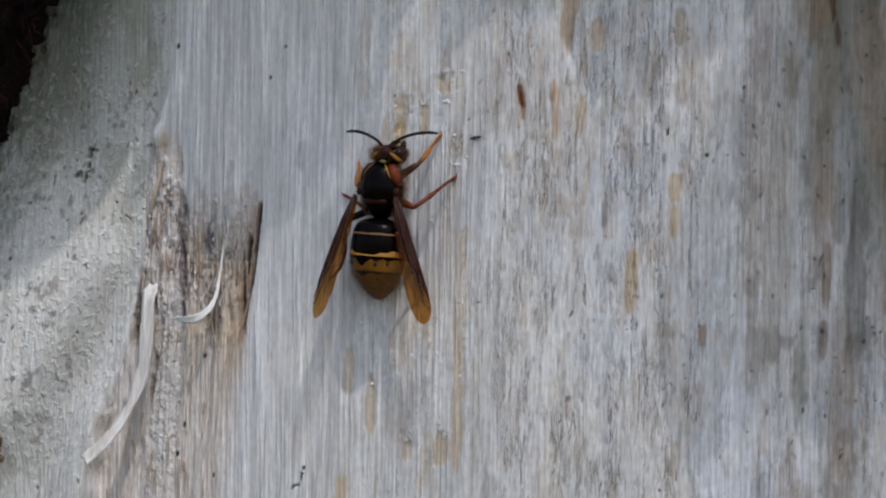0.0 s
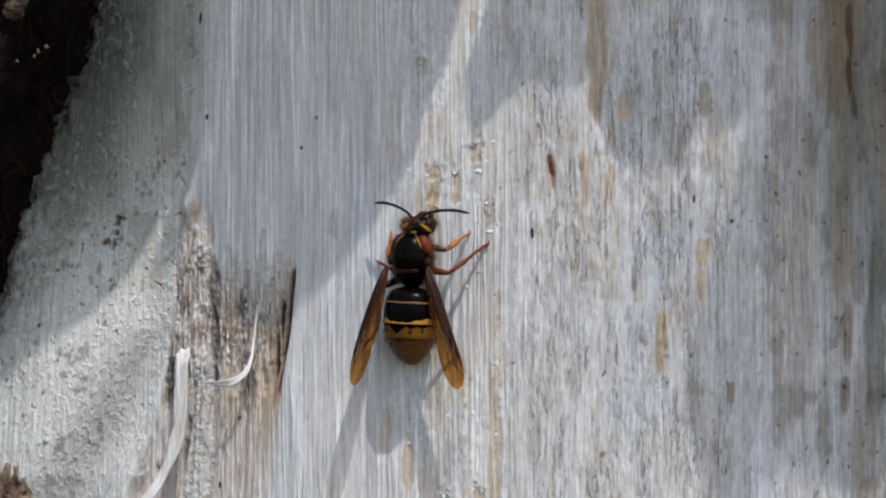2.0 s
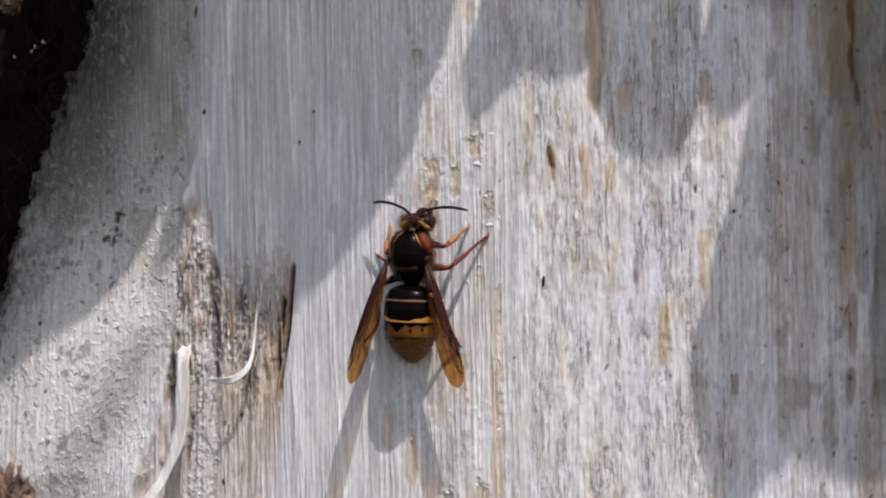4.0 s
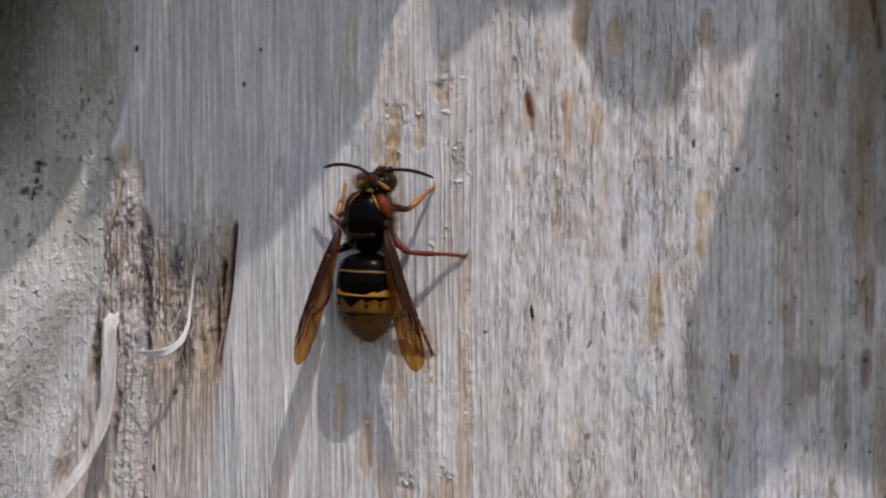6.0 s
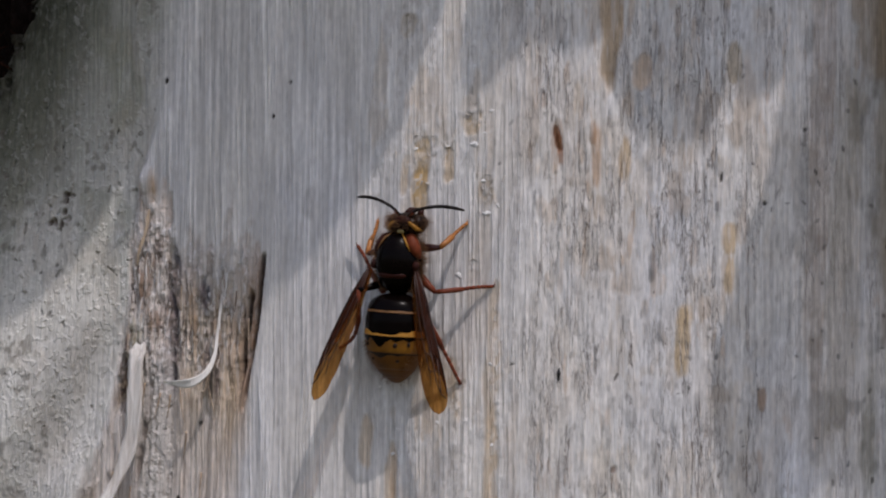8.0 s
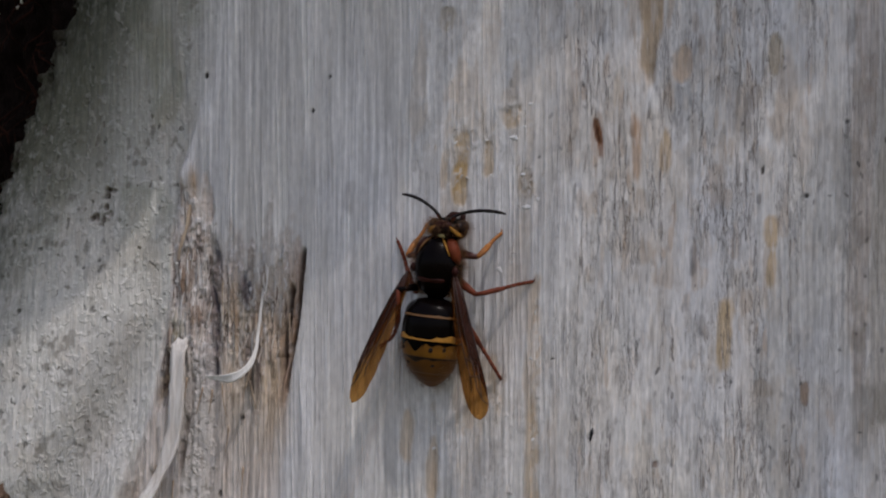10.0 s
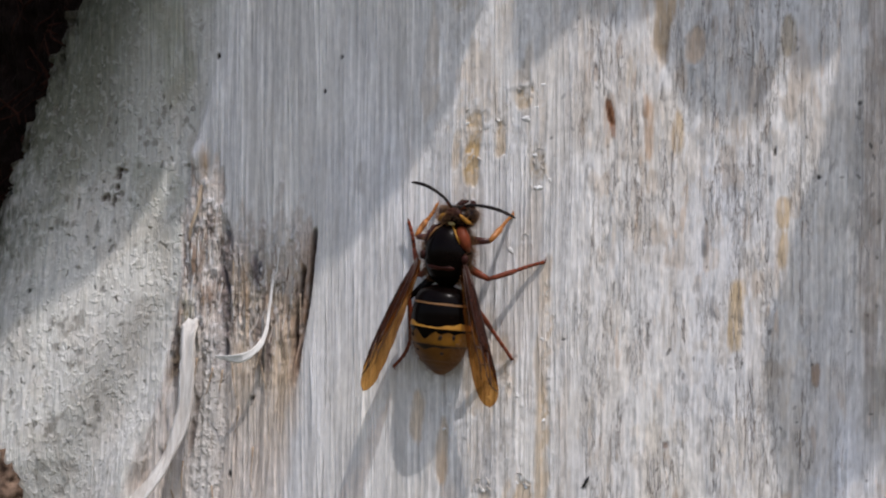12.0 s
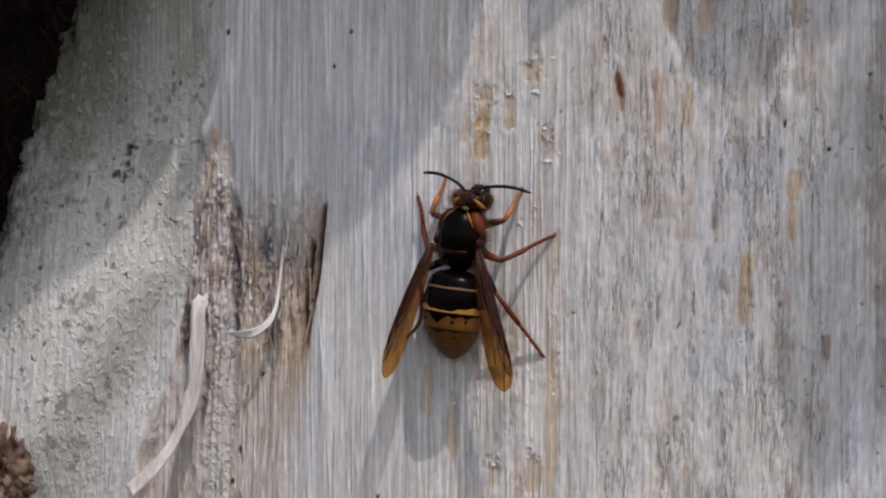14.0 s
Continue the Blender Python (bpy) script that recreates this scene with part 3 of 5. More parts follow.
    tint(left * 0.6 * step(0.66, 0.78, fbm(U * 0.9, V * 0.7, 7, 3)) * step(0.48, 0.62, patchy), (0.13, 0.115, 0.09))
    # grey band beside the torn patch: the valley's shade painted in
    tint(left * 0.40 * step(9, 0, np.abs(U - edge + 5)) * (1 - step(-12, 4, V)) * (0.5 + 0.6 * sand), (0.38, 0.36, 0.35))
    tint(torn * 0.9, (0.66, 0.60, 0.55))
    tint(torn * 0.8 * (1 - step(-34, -16, V)), (0.73, 0.66, 0.60))
    fringe = torn * step(-6, 1, V) * step(-34.5, -32, U)
    tint(fringe * 0.75, (0.47, 0.45, 0.43))
    tint(fringe * 0.8 * step(0.52, 0.62, fbm(U * 1.4, V * 0.9, 5, 3)), (0.66, 0.65, 0.64))
    tint(fringe * 0.7 * step(0.56, 0.66, fbm(U * 1.6, V * 0.7, 2, 3)), (0.22, 0.17, 0.13))
    tint(torn * 0.6 * step(-34, -30, U) * step(-30, -10, V + 8 * (patchy - 0.5)), (0.565, 0.465, 0.34))
    tint(torn * 0.3 * step(0.46, 0.72, vnoise(W * 0.8, V * 0.06, 2)), (0.52, 0.41, 0.31))
    tint(torn * ragged * 0.75 * step(0.57, 0.66, fbm(U * 1.5, V * 0.8, 0, 3)), (0.72, 0.69, 0.67))
    tint(torn * (0.1 + 0.25 * ragged) * step(0.5, 0.75, vnoise(W * 2.4, V * 0.2, 7)), (0.33, 0.25, 0.185))
    tint(torn * (0.1 + 0.25 * ragged) * step(0.70, 0.84, vnoise(W * 1.7, V * 0.11, 0)), (0.13, 0.095, 0.095))
    tint(torn * 0.6 * step(0.58, 0.8, fbm(U * 1.3, V * 0.8, 6, 3)), (0.60, 0.55, 0.50))
    tint(torn * (0.1 + 0.45 * ragged) * step(0.56, 0.68, fbm(W * 1.3, V * 0.4, 3, 3)), (0.32, 0.19, 0.11))
    tint(crumb * 0.85, (0.58, 0.56, 0.535))
    tint(crumb * 0.75 * step(0.36, 0.22, grit), (0.20, 0.17, 0.14))
    tint(torn * 0.7 * np.exp(-((U + 33.4 - 0.03 * V) / 1.0) ** 2) * step(-16, -8, V) * (1 - step(-3, 1, V)) * (0.4 + fibre), (0.12, 0.10, 0.12))
    tint(1.1 * (0.12 + 0.88 * step(0.42, 0.56, fbm(W * 2.0, V * 0.7, 1, 3))) * np.exp(-((U + 28.3 + 0.3 * rag - 0.1 * V) / 0.8) ** 4 - np.abs((V + 0.9) / 2.3) ** 3), (0.035, 0.03, 0.042))
    tint(0.8 * step(0.40, 0.54, fbm(U * 1.5, V * 0.9, 3, 3)) * np.exp(-((U + 32.5 + 0.4 * rag) / 0.75) ** 4 - np.abs((V - 1.5) / 3.4) ** 4), (0.11, 0.105, 0.13))
    tint(torn * step(-4, 3, V) * step(-34.5, -32, U) * (0.35 + 0.5 * step(0.4, 0.55, dust)), (0.50, 0.485, 0.47))
    speck = torn * step(-16, -8, V)
    tint(speck * 0.65 * step(0.58, 0.66, fbm(U * 1.9, V * 1.3, 1, 3)), (0.74, 0.735, 0.735))
    tint(speck * 0.42 * step(0.61, 0.70, fbm(U * 1.7, V * 1.1, 6, 3)) * step(0.42, 0.58, fbm(U * 0.35, V * 0.25, 3, 2)), (0.115, 0.095, 0.11))
    h += speck * 0.12 * (step(0.58, 0.66, fbm(U * 1.9, V * 1.3, 1, 3)) - step(0.60, 0.68, fbm(U * 1.7, V * 1.1, 6, 3)))
    for u0, v0, hw, hh, k in ((-32.6, 0.6, 0.5, 2.6, 0.7), (-33.6, -4.0, 0.45, 3.0, 0.75), (-33.2, -9.5, 0.4, 3.2, 0.75), (-35.2, -5.2, 0.9, 0.9, 0.5), (-28.7, -3.6, 0.3, 2.2, 0.6), (-37.9, -1.0, 0.35, 2.0, 0.4), (-36.0, 2.5, 0.4, 2.0, 0.4), (-25.2, -4.5, 0.3, 3.0, 0.45), (-24.0, -9.0, 0.3, 4.0, 0.4), (-30.4, -6.5, 0.25, 2.5, 0.45)):
        tint(1.35 * k * (0.25 + 0.75 * step(0.36, 0.5, dust)) * np.minimum(1, 0.6 + 0.8 * thin) * np.exp(-((U - u0 + 0.5 * rag - 0.04 * (V - v0)) / hw) ** 4 - ((V - v0) / hh) ** 2), (0.085, 0.060, 0.062))
    seam = np.exp(-np.abs((U + 33.2 - 0.035 * (V + 4) + 0.35 * rag) / 0.42) ** 3) * step(-15, -12, V) * (1 - step(2.5, 5, V)) * step(0.36, 0.50, fbm(U * 1.2, V * 0.8, 5, 3))
    tint(0.95 * seam, (0.055, 0.047, 0.060))
    h -= 0.25 * seam
    blot = np.exp(-np.abs((U + 29.0 - 0.12 * (V + 2) + 0.4 * rag) / 0.75) ** 3 - np.abs((V + 2.0) / 2.0) ** 4)
    tint(0.9 * blot * step(0.38, 0.52, fbm(U * 1.4, V * 0.6, 2, 3)), (0.062, 0.044, 0.056))
    tail = np.exp(-np.abs((U + 28.6 - 0.04 * (V + 6) + 0.4 * rag) / 0.32) ** 3) * step(-15, -12, V) * (1 - step(-4, -2, V)) * (0.35 + 0.65 * step(0.35, 0.5, dust))
    tint(0.8 * tail, (0.075, 0.045, 0.035))
    tint(0.6 * torn * np.exp(-np.abs((U + 30.8 - 0.03 * V) / 1.7) ** 4) * step(-22, -10, V) * (1 - step(-4, 0, V)) * (0.5 + 0.7 * fibre), (0.60, 0.475, 0.335))
    tint(0.75 * torn * np.exp(-np.abs((U + 24.6 - 0.06 * (V + 8)) / 1.6) ** 4) * step(-26, -14, V) * (1 - step(-6, -2, V)) * (0.5 + 0.7 * fibre), (0.50, 0.37, 0.24))
    tint(0.75 * torn * np.exp(-np.abs((U - crack + 0.8) / 0.8) ** 4) * step(-20, -10, V) * (0.4 + 0.8 * thin), (0.27, 0.165, 0.11))
    tint(0.65 * torn * np.exp(-np.abs((U + 37.2) / 2.2) ** 4) * step(-6, -2, V) * (1 - step(4, 8, V)) * step(0.48, 0.60, fbm(W * 1.1, V * 0.35, 2, 3)), (0.36, 0.255, 0.19))
    tint(0.35 * torn * step(-14, -4, V) * step(0.44, 0.58, fbm(W * 0.5, V * 0.2, 6, 3)), (0.58, 0.47, 0.40))
    for u0, v0, hw, hh in ((-27.0, -5.5, 0.7, 3.0), (-30.6, -4.0, 0.6, 3.5), (-35.6, -4.8, 0.9, 1.2), (-22.3, -3.0, 0.4, 4.0), (-23.4, -10.0, 0.5, 5.0), (-36.5, 7.5, 0.5, 2.5), (-38.0, 0.5, 0.5, 3.0)):
        tint(0.6 * np.minimum(1, 0.4 + thin) * np.exp(-((U - u0 + 0.5 * rag) / hw) ** 4 - ((V - v0) / hh) ** 2), (0.33, 0.195, 0.105))
    tint(0.7 * np.exp(-((U + 28.2) / 0.7) ** 2) * step(-17, -13, V) * (1 - step(-11, -9, V)), (0.10, 0.075, 0.055))
    tint(np.minimum(1, 0.6 + 0.9 * thin) * (0.95 * slit + 0.95 * slit2), (0.034, 0.020, 0.017))
    # gully right of the bast strip, with the strip's shadow in its colour
    tint(0.75 * gully, (0.12, 0.085, 0.07))
    tint(0.95 * hollow, (0.06, 0.034, 0.02))
    tint(0.35 * hollow * step(0.55, 0.66, fbm(U * 1.6, V * 1.3, 4, 2)), (0.46, 0.36, 0.24))
    tint(0.75 * np.exp(-np.abs((U + 38.5) / 0.95) ** 3 - np.abs((V + 6.9) / 2.3) ** 3) * (0.6 + 0.5 * dust), (0.33, 0.30, 0.17))
    tint(0.7 * np.exp(-((U + 35.6) / 0.55) ** 2 - ((V - 11.6) / 1.7) ** 2), (0.40, 0.24, 0.10))

    def streak(u, v, hw, hh, colour, k=0.8, lean=0.035, box=1.0):
        """A stain drawn out along the grain, with a frayed outline."""
        hw = hw * (1 + 0.22 * box)
        d = np.abs((U - u - lean * (V - v) + 0.45 * hw * rag) / hw) ** (2 + 0.5 * box) + np.abs((V - v + 0.25 * box * rag) / hh) ** (2 + 1.5 * box)
        m = (1 - step(0.35, 1.2, d + 0.5 * (thin - 0.5) + 0.5 * (dust - 0.5))) * k
        tint(m * (0.72 + 0.4 * line), colour)
        return m

    tan, ochre, brown, red = (0.53, 0.395, 0.245), (0.56, 0.39, 0.19), (0.15, 0.06, 0.022), (0.34, 0.20, 0.11)
    streak(16.0, 16.4, 0.75, 2.8, (0.42, 0.27, 0.17), 0.6)
    h -= 0.25 * streak(22.2, 31.5, 1.1, 9.5, (0.44, 0.31, 0.18), 0.9)
    streak(5.3, 36.4, 0.45, 1.7, ochre, 0.6)
    h -= 0.2 * streak(-2.2, 30.6, 0.8, 1.5, (0.42, 0.36, 0.27), 0.7)
    for args in ((25.9, 24.4, 0.85, 2.3, (0.60, 0.42, 0.26), 0.85), (36.3, 25.1, 0.8, 2.6, (0.46, 0.37, 0.25), 0.7), (5.9, 18.8, 0.9, 1.3, tan, 0.7),
                 (-0.3, 14.6, 0.8, 2.6, (0.56, 0.40, 0.22), 0.8), (-0.6, 11.0, 0.9, 2.8, (0.56, 0.37, 0.16), 0.9), (2.9, 14.0, 0.6, 2.3, tan, 0.85), (-2.6, 12.6, 0.45, 2.4, tan, 0.6)):
        h -= 0.18 * streak(*args)
    for args in ((7.6, 10.8, 0.95, 1.7, (0.46, 0.37, 0.27)), (20.5, 14.6, 0.6, 4.2, (0.42, 0.26, 0.15), 0.85), (20.2, 17.5, 0.4, 1.6, red, 0.85),
                 (23.8, 14.4, 0.65, 2.7, tan, 0.9), (14.4, 21.6, 0.3, 1.0, red, 0.5), (18.2, 21.5, 0.3, 2.0, tan, 0.5),
                 (30.5, -6.6, 0.68, 4.5, ochre), (35.8, 5.1, 0.75, 2.1, tan, 0.85), (35.8, 0.9, 0.55, 2.4, tan, 0.8)):
        streak(*args)
    h -= 0.15 * streak(16.0, 16.9, 0.42, 1.6, brown, 0.95, -0.15)
    streak(16.3, 15.6, 0.34, 2.0, (0.22, 0.09, 0.035), 0.85, -0.1)
    streak(16.0, 16.6, 0.2, 1.2, (0.045, 0.018, 0.010), 0.9, -0.15, 0.0)
    for args in ((39.4, -13.3, 0.45, 1.5, red, 0.7), (34.7, -12.7, 1.1, 1.1, (0.40, 0.33, 0.26), 0.6), (-7.4, -19.1, 0.9, 3.4, tan, 0.7),
                 (-4.1, -23.0, 0.65, 4.2, tan, 0.75), (8.0, -22.5, 0.8, 9.0, tan, 0.75), (5.8, -28.4, 0.85, 2.4, tan), (0.9, -28.8, 0.7, 1.6, tan, 0.7),
                 (8.2, -8.5, 0.85, 9.0, (0.55, 0.43, 0.30), 0.65), (22.5, -21.6, 0.3, 0.5, brown), (47.3, -37.4, 1.0, 3.0, tan), (-8.2, -35.5, 0.7, 3.4, ochre, 0.7),
                 (36.0, -29.0, 0.5, 3.0, tan, 0.4), (28.5, -34.0, 0.6, 3.5, tan, 0.5), (3.4, -12.0, 0.5, 3.0, tan, 0.5)):
        h -= 0.15 * streak(*args)
    streak(52.6, 31.5, 2.6, 9.0, (0.24, 0.165, 0.09), 0.6, 0.09)
    streak(53.6, 12.0, 1.6, 13.0, (0.25, 0.19, 0.12), 0.4)
    for u0, v0, hw, hh, k in ((55.0, 34.0, 0.6, 4.0, 0.85), (54.9, 28.0, 0.5, 3.0, 0.9), (55.5, 24.0, 0.4, 2.0, 0.8)):
        h -= 0.3 * streak(u0, v0, hw, hh, (0.10, 0.06, 0.035), k, -0.04, 0.0)
    streak(48.6, 2.0, 1.5, 24.0, (0.27, 0.22, 0.15), 0.42)
    streak(58.0, -4.0, 1.1, 14.0, (0.12, 0.11, 0.085), 0.6)
    streak(51.5, -16.0, 0.9, 9.0, (0.24, 0.23, 0.17), 0.4)
    streak(54.4, -5.5, 0.5, 4.5, (0.19, 0.13, 0.085), 0.6)
    streak(54.0, -13.5, 0.5, 2.5, (0.17, 0.11, 0.075), 0.6)
    for u, v, hw, hh, k in ((31.5, 20.0, 0.6, 4.0, 0.4), (33.0, 18.0, 0.5, 3.0, 0.4), (27.0, 2.0, 0.35, 2.0, 0.6), (27.8, -5.5, 0.35, 1.4, 0.6),
                            (34.5, 9.0, 0.25, 0.7, 0.9), (-14.5, 9.5, 0.7, 2.2, 0.35), (12.0, -36.0, 1.4, 5.0, 0.4), (2.0, -24.0, 1.0, 5.0, 0.4), (27, 28, 1.2, 5, 0.2), (30, 12, 0.8, 6, 0.25)):
        streak(u, v, hw, hh, (0.20, 0.19, 0.19), k)
    # dark specks and pits
    black = (0.025, 0.02, 0.018)
    for u, v, hw, hh in ((-19.4, 20.1, 0.2, 0.3), (-17.2, 24.2, 0.22, 0.28), (-34.0, 24.9, 0.24, 0.42), (-35.0, 39.0, 0.3, 0.9), (-60.0, -4.5, 0.4, 0.4),
                         (39.7, 9.2, 0.3, 0.3), (34.8, 12.1, 0.25, 0.6),
                         (44.2, 17.5, 0.25, 0.3), (-27.4, -33.5, 0.25, 0.4), (-29.4, -17.5, 0.3, 0.4), (10.5, -9.5, 0.3, 0.15), (-33.9, -31.0, 0.4, 0.4), (-32.6, -27.0, 0.3, 0.5)):
        h -= 0.25 * streak(u, v, hw, hh, black, 0.95, 0.1, 0.0)
    # a jagged black rift
    rift = np.full(U.shape, 9.0)
    path = ((-21.3, -39.2), (-20.2, -40.5), (-18.6, -41.2), (-18.1, -39.6), (-16.7, -39.1), (-15.7, -35.6), (-15.1, -34.3), (-14.3, -34.3), (-13.5, -31.6))
    for (u0, v0), (u1, v1) in zip(path, path[1:]):
        t = np.clip(((U - u0) * (u1 - u0) + (V - v0) * (v1 - v0)) / ((u1 - u0) ** 2 + (v1 - v0) ** 2), 0, 1)
        rift = np.minimum(rift, np.hypot(U - u0 - t * (u1 - u0) + 0.35 * rag, V - v0 - t * (v1 - v0) + 0.5 * (dust - 0.5)))
    gap = (1 - step(0.05, 0.24, rift + 0.45 * (fbm(U * 2.2, V * 1.6, 7, 2) - 0.45))) * step(0.30, 0.42, vnoise(U * 1.5, V * 1.3, 1))
    tint(0.92 * gap, black)
    h -= 0.4 * gap
    rs = np.random.RandomState(8)
    for k in range(16):
        u, v = -49.2 + rs.normal(0, 0.6) + 0.15 * k / 4, 6.0 + 0.33 * k + rs.normal(0, 0.4)
        h -= 0.5 * streak(u, v, rs.uniform(0.2, 0.5), rs.uniform(0.2, 0.65), (0.085, 0.055, 0.04), rs.uniform(0.5, 0.95), rs.uniform(-0.5, 0.5), 0.0)
    rs = np.random.RandomState(3)
    for k in range(70):
        u, v = rs.uniform(-76, -40), rs.uniform(-45, 40)
        h -= 0.2 * streak(u, v, rs.uniform(0.12, 0.32), rs.uniform(0.15, 0.5), black, rs.uniform(0.5, 0.9), rs.uniform(-0.5, 0.5), 0.0)
    for k in range(60):
        u, v = rs.uniform(8, 62), rs.uniform(-45, 42)
        streak(u, v, rs.uniform(0.1, 0.25), rs.uniform(0.2, 0.6), black, rs.uniform(0.5, 0.9), rs.uniform(-0.5, 0.5), 0.0)
    for k in range(90):
        u, v = 36 + 26 * rs.rand() ** 0.8, rs.uniform(-45, 42)
        streak(u, v, rs.uniform(0.1, 0.3), rs.uniform(0.15, 0.5), (0.05, 0.045, 0.04), rs.uniform(0.4, 0.85), rs.uniform(-0.5, 0.5), 0.0)
    # torn-up pale chips where fibres were scraped off
    shred = step(0.46, 0.60, 0.5 * vnoise(U * 1.5, V * 1.1, 2) + 0.5 * vnoise(U * 3.1, V * 2.3, 5))
    for u, v, s, k in ((6.0, 19.6, 2.2, 1.6), (2.0, 15.8, 1.8, 1.6), (7.8, 10.6, 1.9, 2.8), (-1.6, 15.0, 1.2, 2.4), (-0.8, 11.8, 1.4, 2.0), (5.9, 1.5, 1.0, 1.2), (8.8, -8.0, 0.9, 6.0),
                       (8.8, -20.0, 0.9, 6.0), (5.8, -26.6, 1.3, 1.3), (0.8, -27.2, 1.2, 1.2), (-2.2, 29.4, 0.9, 2.4), (3.8, -14.6, 1.0, 2.4), (-1.5, -19.0, 1.2, 2.6)):
        d = ((U - u) / s) ** 2 + ((V - v) / k) ** 2
        m = np.exp(-d) * shred
        h += 0.09 * m - 0.05 * np.exp(-d)
        tint(0.6 * m, (0.70, 0.69, 0.675))
    # near-black bark: the hollow's deep shade is put into its colour
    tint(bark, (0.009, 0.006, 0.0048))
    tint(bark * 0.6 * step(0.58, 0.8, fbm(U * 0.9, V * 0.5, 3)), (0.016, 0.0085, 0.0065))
    # green-grey stain along the bark edge, deepened by shade put into the colour
    rim_shade = (1 - step(-2, 19, U - rim - 6 * (patchy - 0.5))) * (1 - bark)
    tint(rim_shade * 0.95 * (0.45 + sand) * step(-22, 8, V), (0.085, 0.088, 0.06))
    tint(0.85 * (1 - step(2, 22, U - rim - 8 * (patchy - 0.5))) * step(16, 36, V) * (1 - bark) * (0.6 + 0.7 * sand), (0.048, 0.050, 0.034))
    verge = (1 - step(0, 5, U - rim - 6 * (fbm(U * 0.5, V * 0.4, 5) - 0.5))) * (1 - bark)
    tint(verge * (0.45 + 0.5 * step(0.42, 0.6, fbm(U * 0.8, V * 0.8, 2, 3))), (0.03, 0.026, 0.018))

    h = h * near
    RELIEF.update(us=us, vs=vs, h=h)
    a = ANG0 + U / 1000 / R
    r = R + h / 1000
    co = np.stack([CX + r * np.sin(a), CY - r * np.cos(a), EYE_Z + V / 1000], -1).reshape(-1, 3)
    nu, nv = len(us), len(vs)
    idx = np.arange(nu * nv).reshape(nu, nv)
    nxt = np.roll(idx, -1, 0)
    quads = np.stack([idx[:, :-1], nxt[:, :-1], nxt[:, 1:], idx[:, 1:]], -1).reshape(-1, 4)
    me = bpy.data.meshes.new("trunk")
    caps = 2
    me.vertices.add(nu * nv)
    me.vertices.foreach_set("co", co.astype(np.float32).ravel())
    n = len(quads)
    loops = np.concatenate([quads.ravel(), idx[::-1, 0], idx[:, -1]])
    me.loops.add(len(loops))
    me.loops.foreach_set("vertex_index", loops.astype(np.int32))
    me.polygons.add(n + caps)
    me.polygons.foreach_set("loop_start", np.concatenate([np.arange(n) * 4, [4 * n, 4 * n + nu]]).astype(np.int32))
    me.polygons.foreach_set("use_smooth", np.concatenate([np.ones(n, bool), [False, False]]))
    me.update(calc_edges=True)
    me.validate()
    gr = me.attributes.new("grit", "FLOAT", "POINT")
    gr.data.foreach_set("value", np.clip(0.75 * left * (0.35 + 0.65 * step(0.40, 0.60, patchy)) * (1 - bark) + crumb + 0.4 * torn * step(-14, -2, V), 0, 1).astype(np.float32).ravel())
    fr = me.attributes.new("frayed", "FLOAT", "POINT")
    fr.data.foreach_set("value", np.clip((torn - 0.7 * fringe) * (0.30 + 0.70 * ragged) * (1 - 0.8 * crumb) * (0.15 + 0.85 * step(0, 5, top - V)), 0, 1).astype(np.float32).ravel())
    # stain also carries the shade painted by the bark and in the valley
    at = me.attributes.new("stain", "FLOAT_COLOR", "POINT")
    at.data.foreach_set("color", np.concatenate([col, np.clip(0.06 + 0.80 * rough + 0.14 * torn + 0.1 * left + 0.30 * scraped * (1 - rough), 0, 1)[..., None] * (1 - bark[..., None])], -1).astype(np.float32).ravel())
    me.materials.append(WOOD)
    return tagged(new("trunk", me), "weathered pale grey debarked trunk with tan streaks and torn fibres", "tree trunk", kind="structure")


build_trunk()

bm = bmesh.new()
bmesh.ops.create_grid(bm, x_segments=60, y_segments=60, size=1500)
for v in bm.verts:
    f = max(abs(v.co.x), abs(v.co.y)) / 1500
    v.co.x *= f ** 2
    v.co.y *= f ** 2
    v.co.z = 0.03 * noise.noise((v.co.x * 0.4, v.co.y * 0.4, 0)) * min(1, math.hypot(v.co.x, v.co.y)) - 0.01
tagged(link("ground", bm, EARTH), "brown and green woodland floor of leaf litter", "ground", kind="structure")


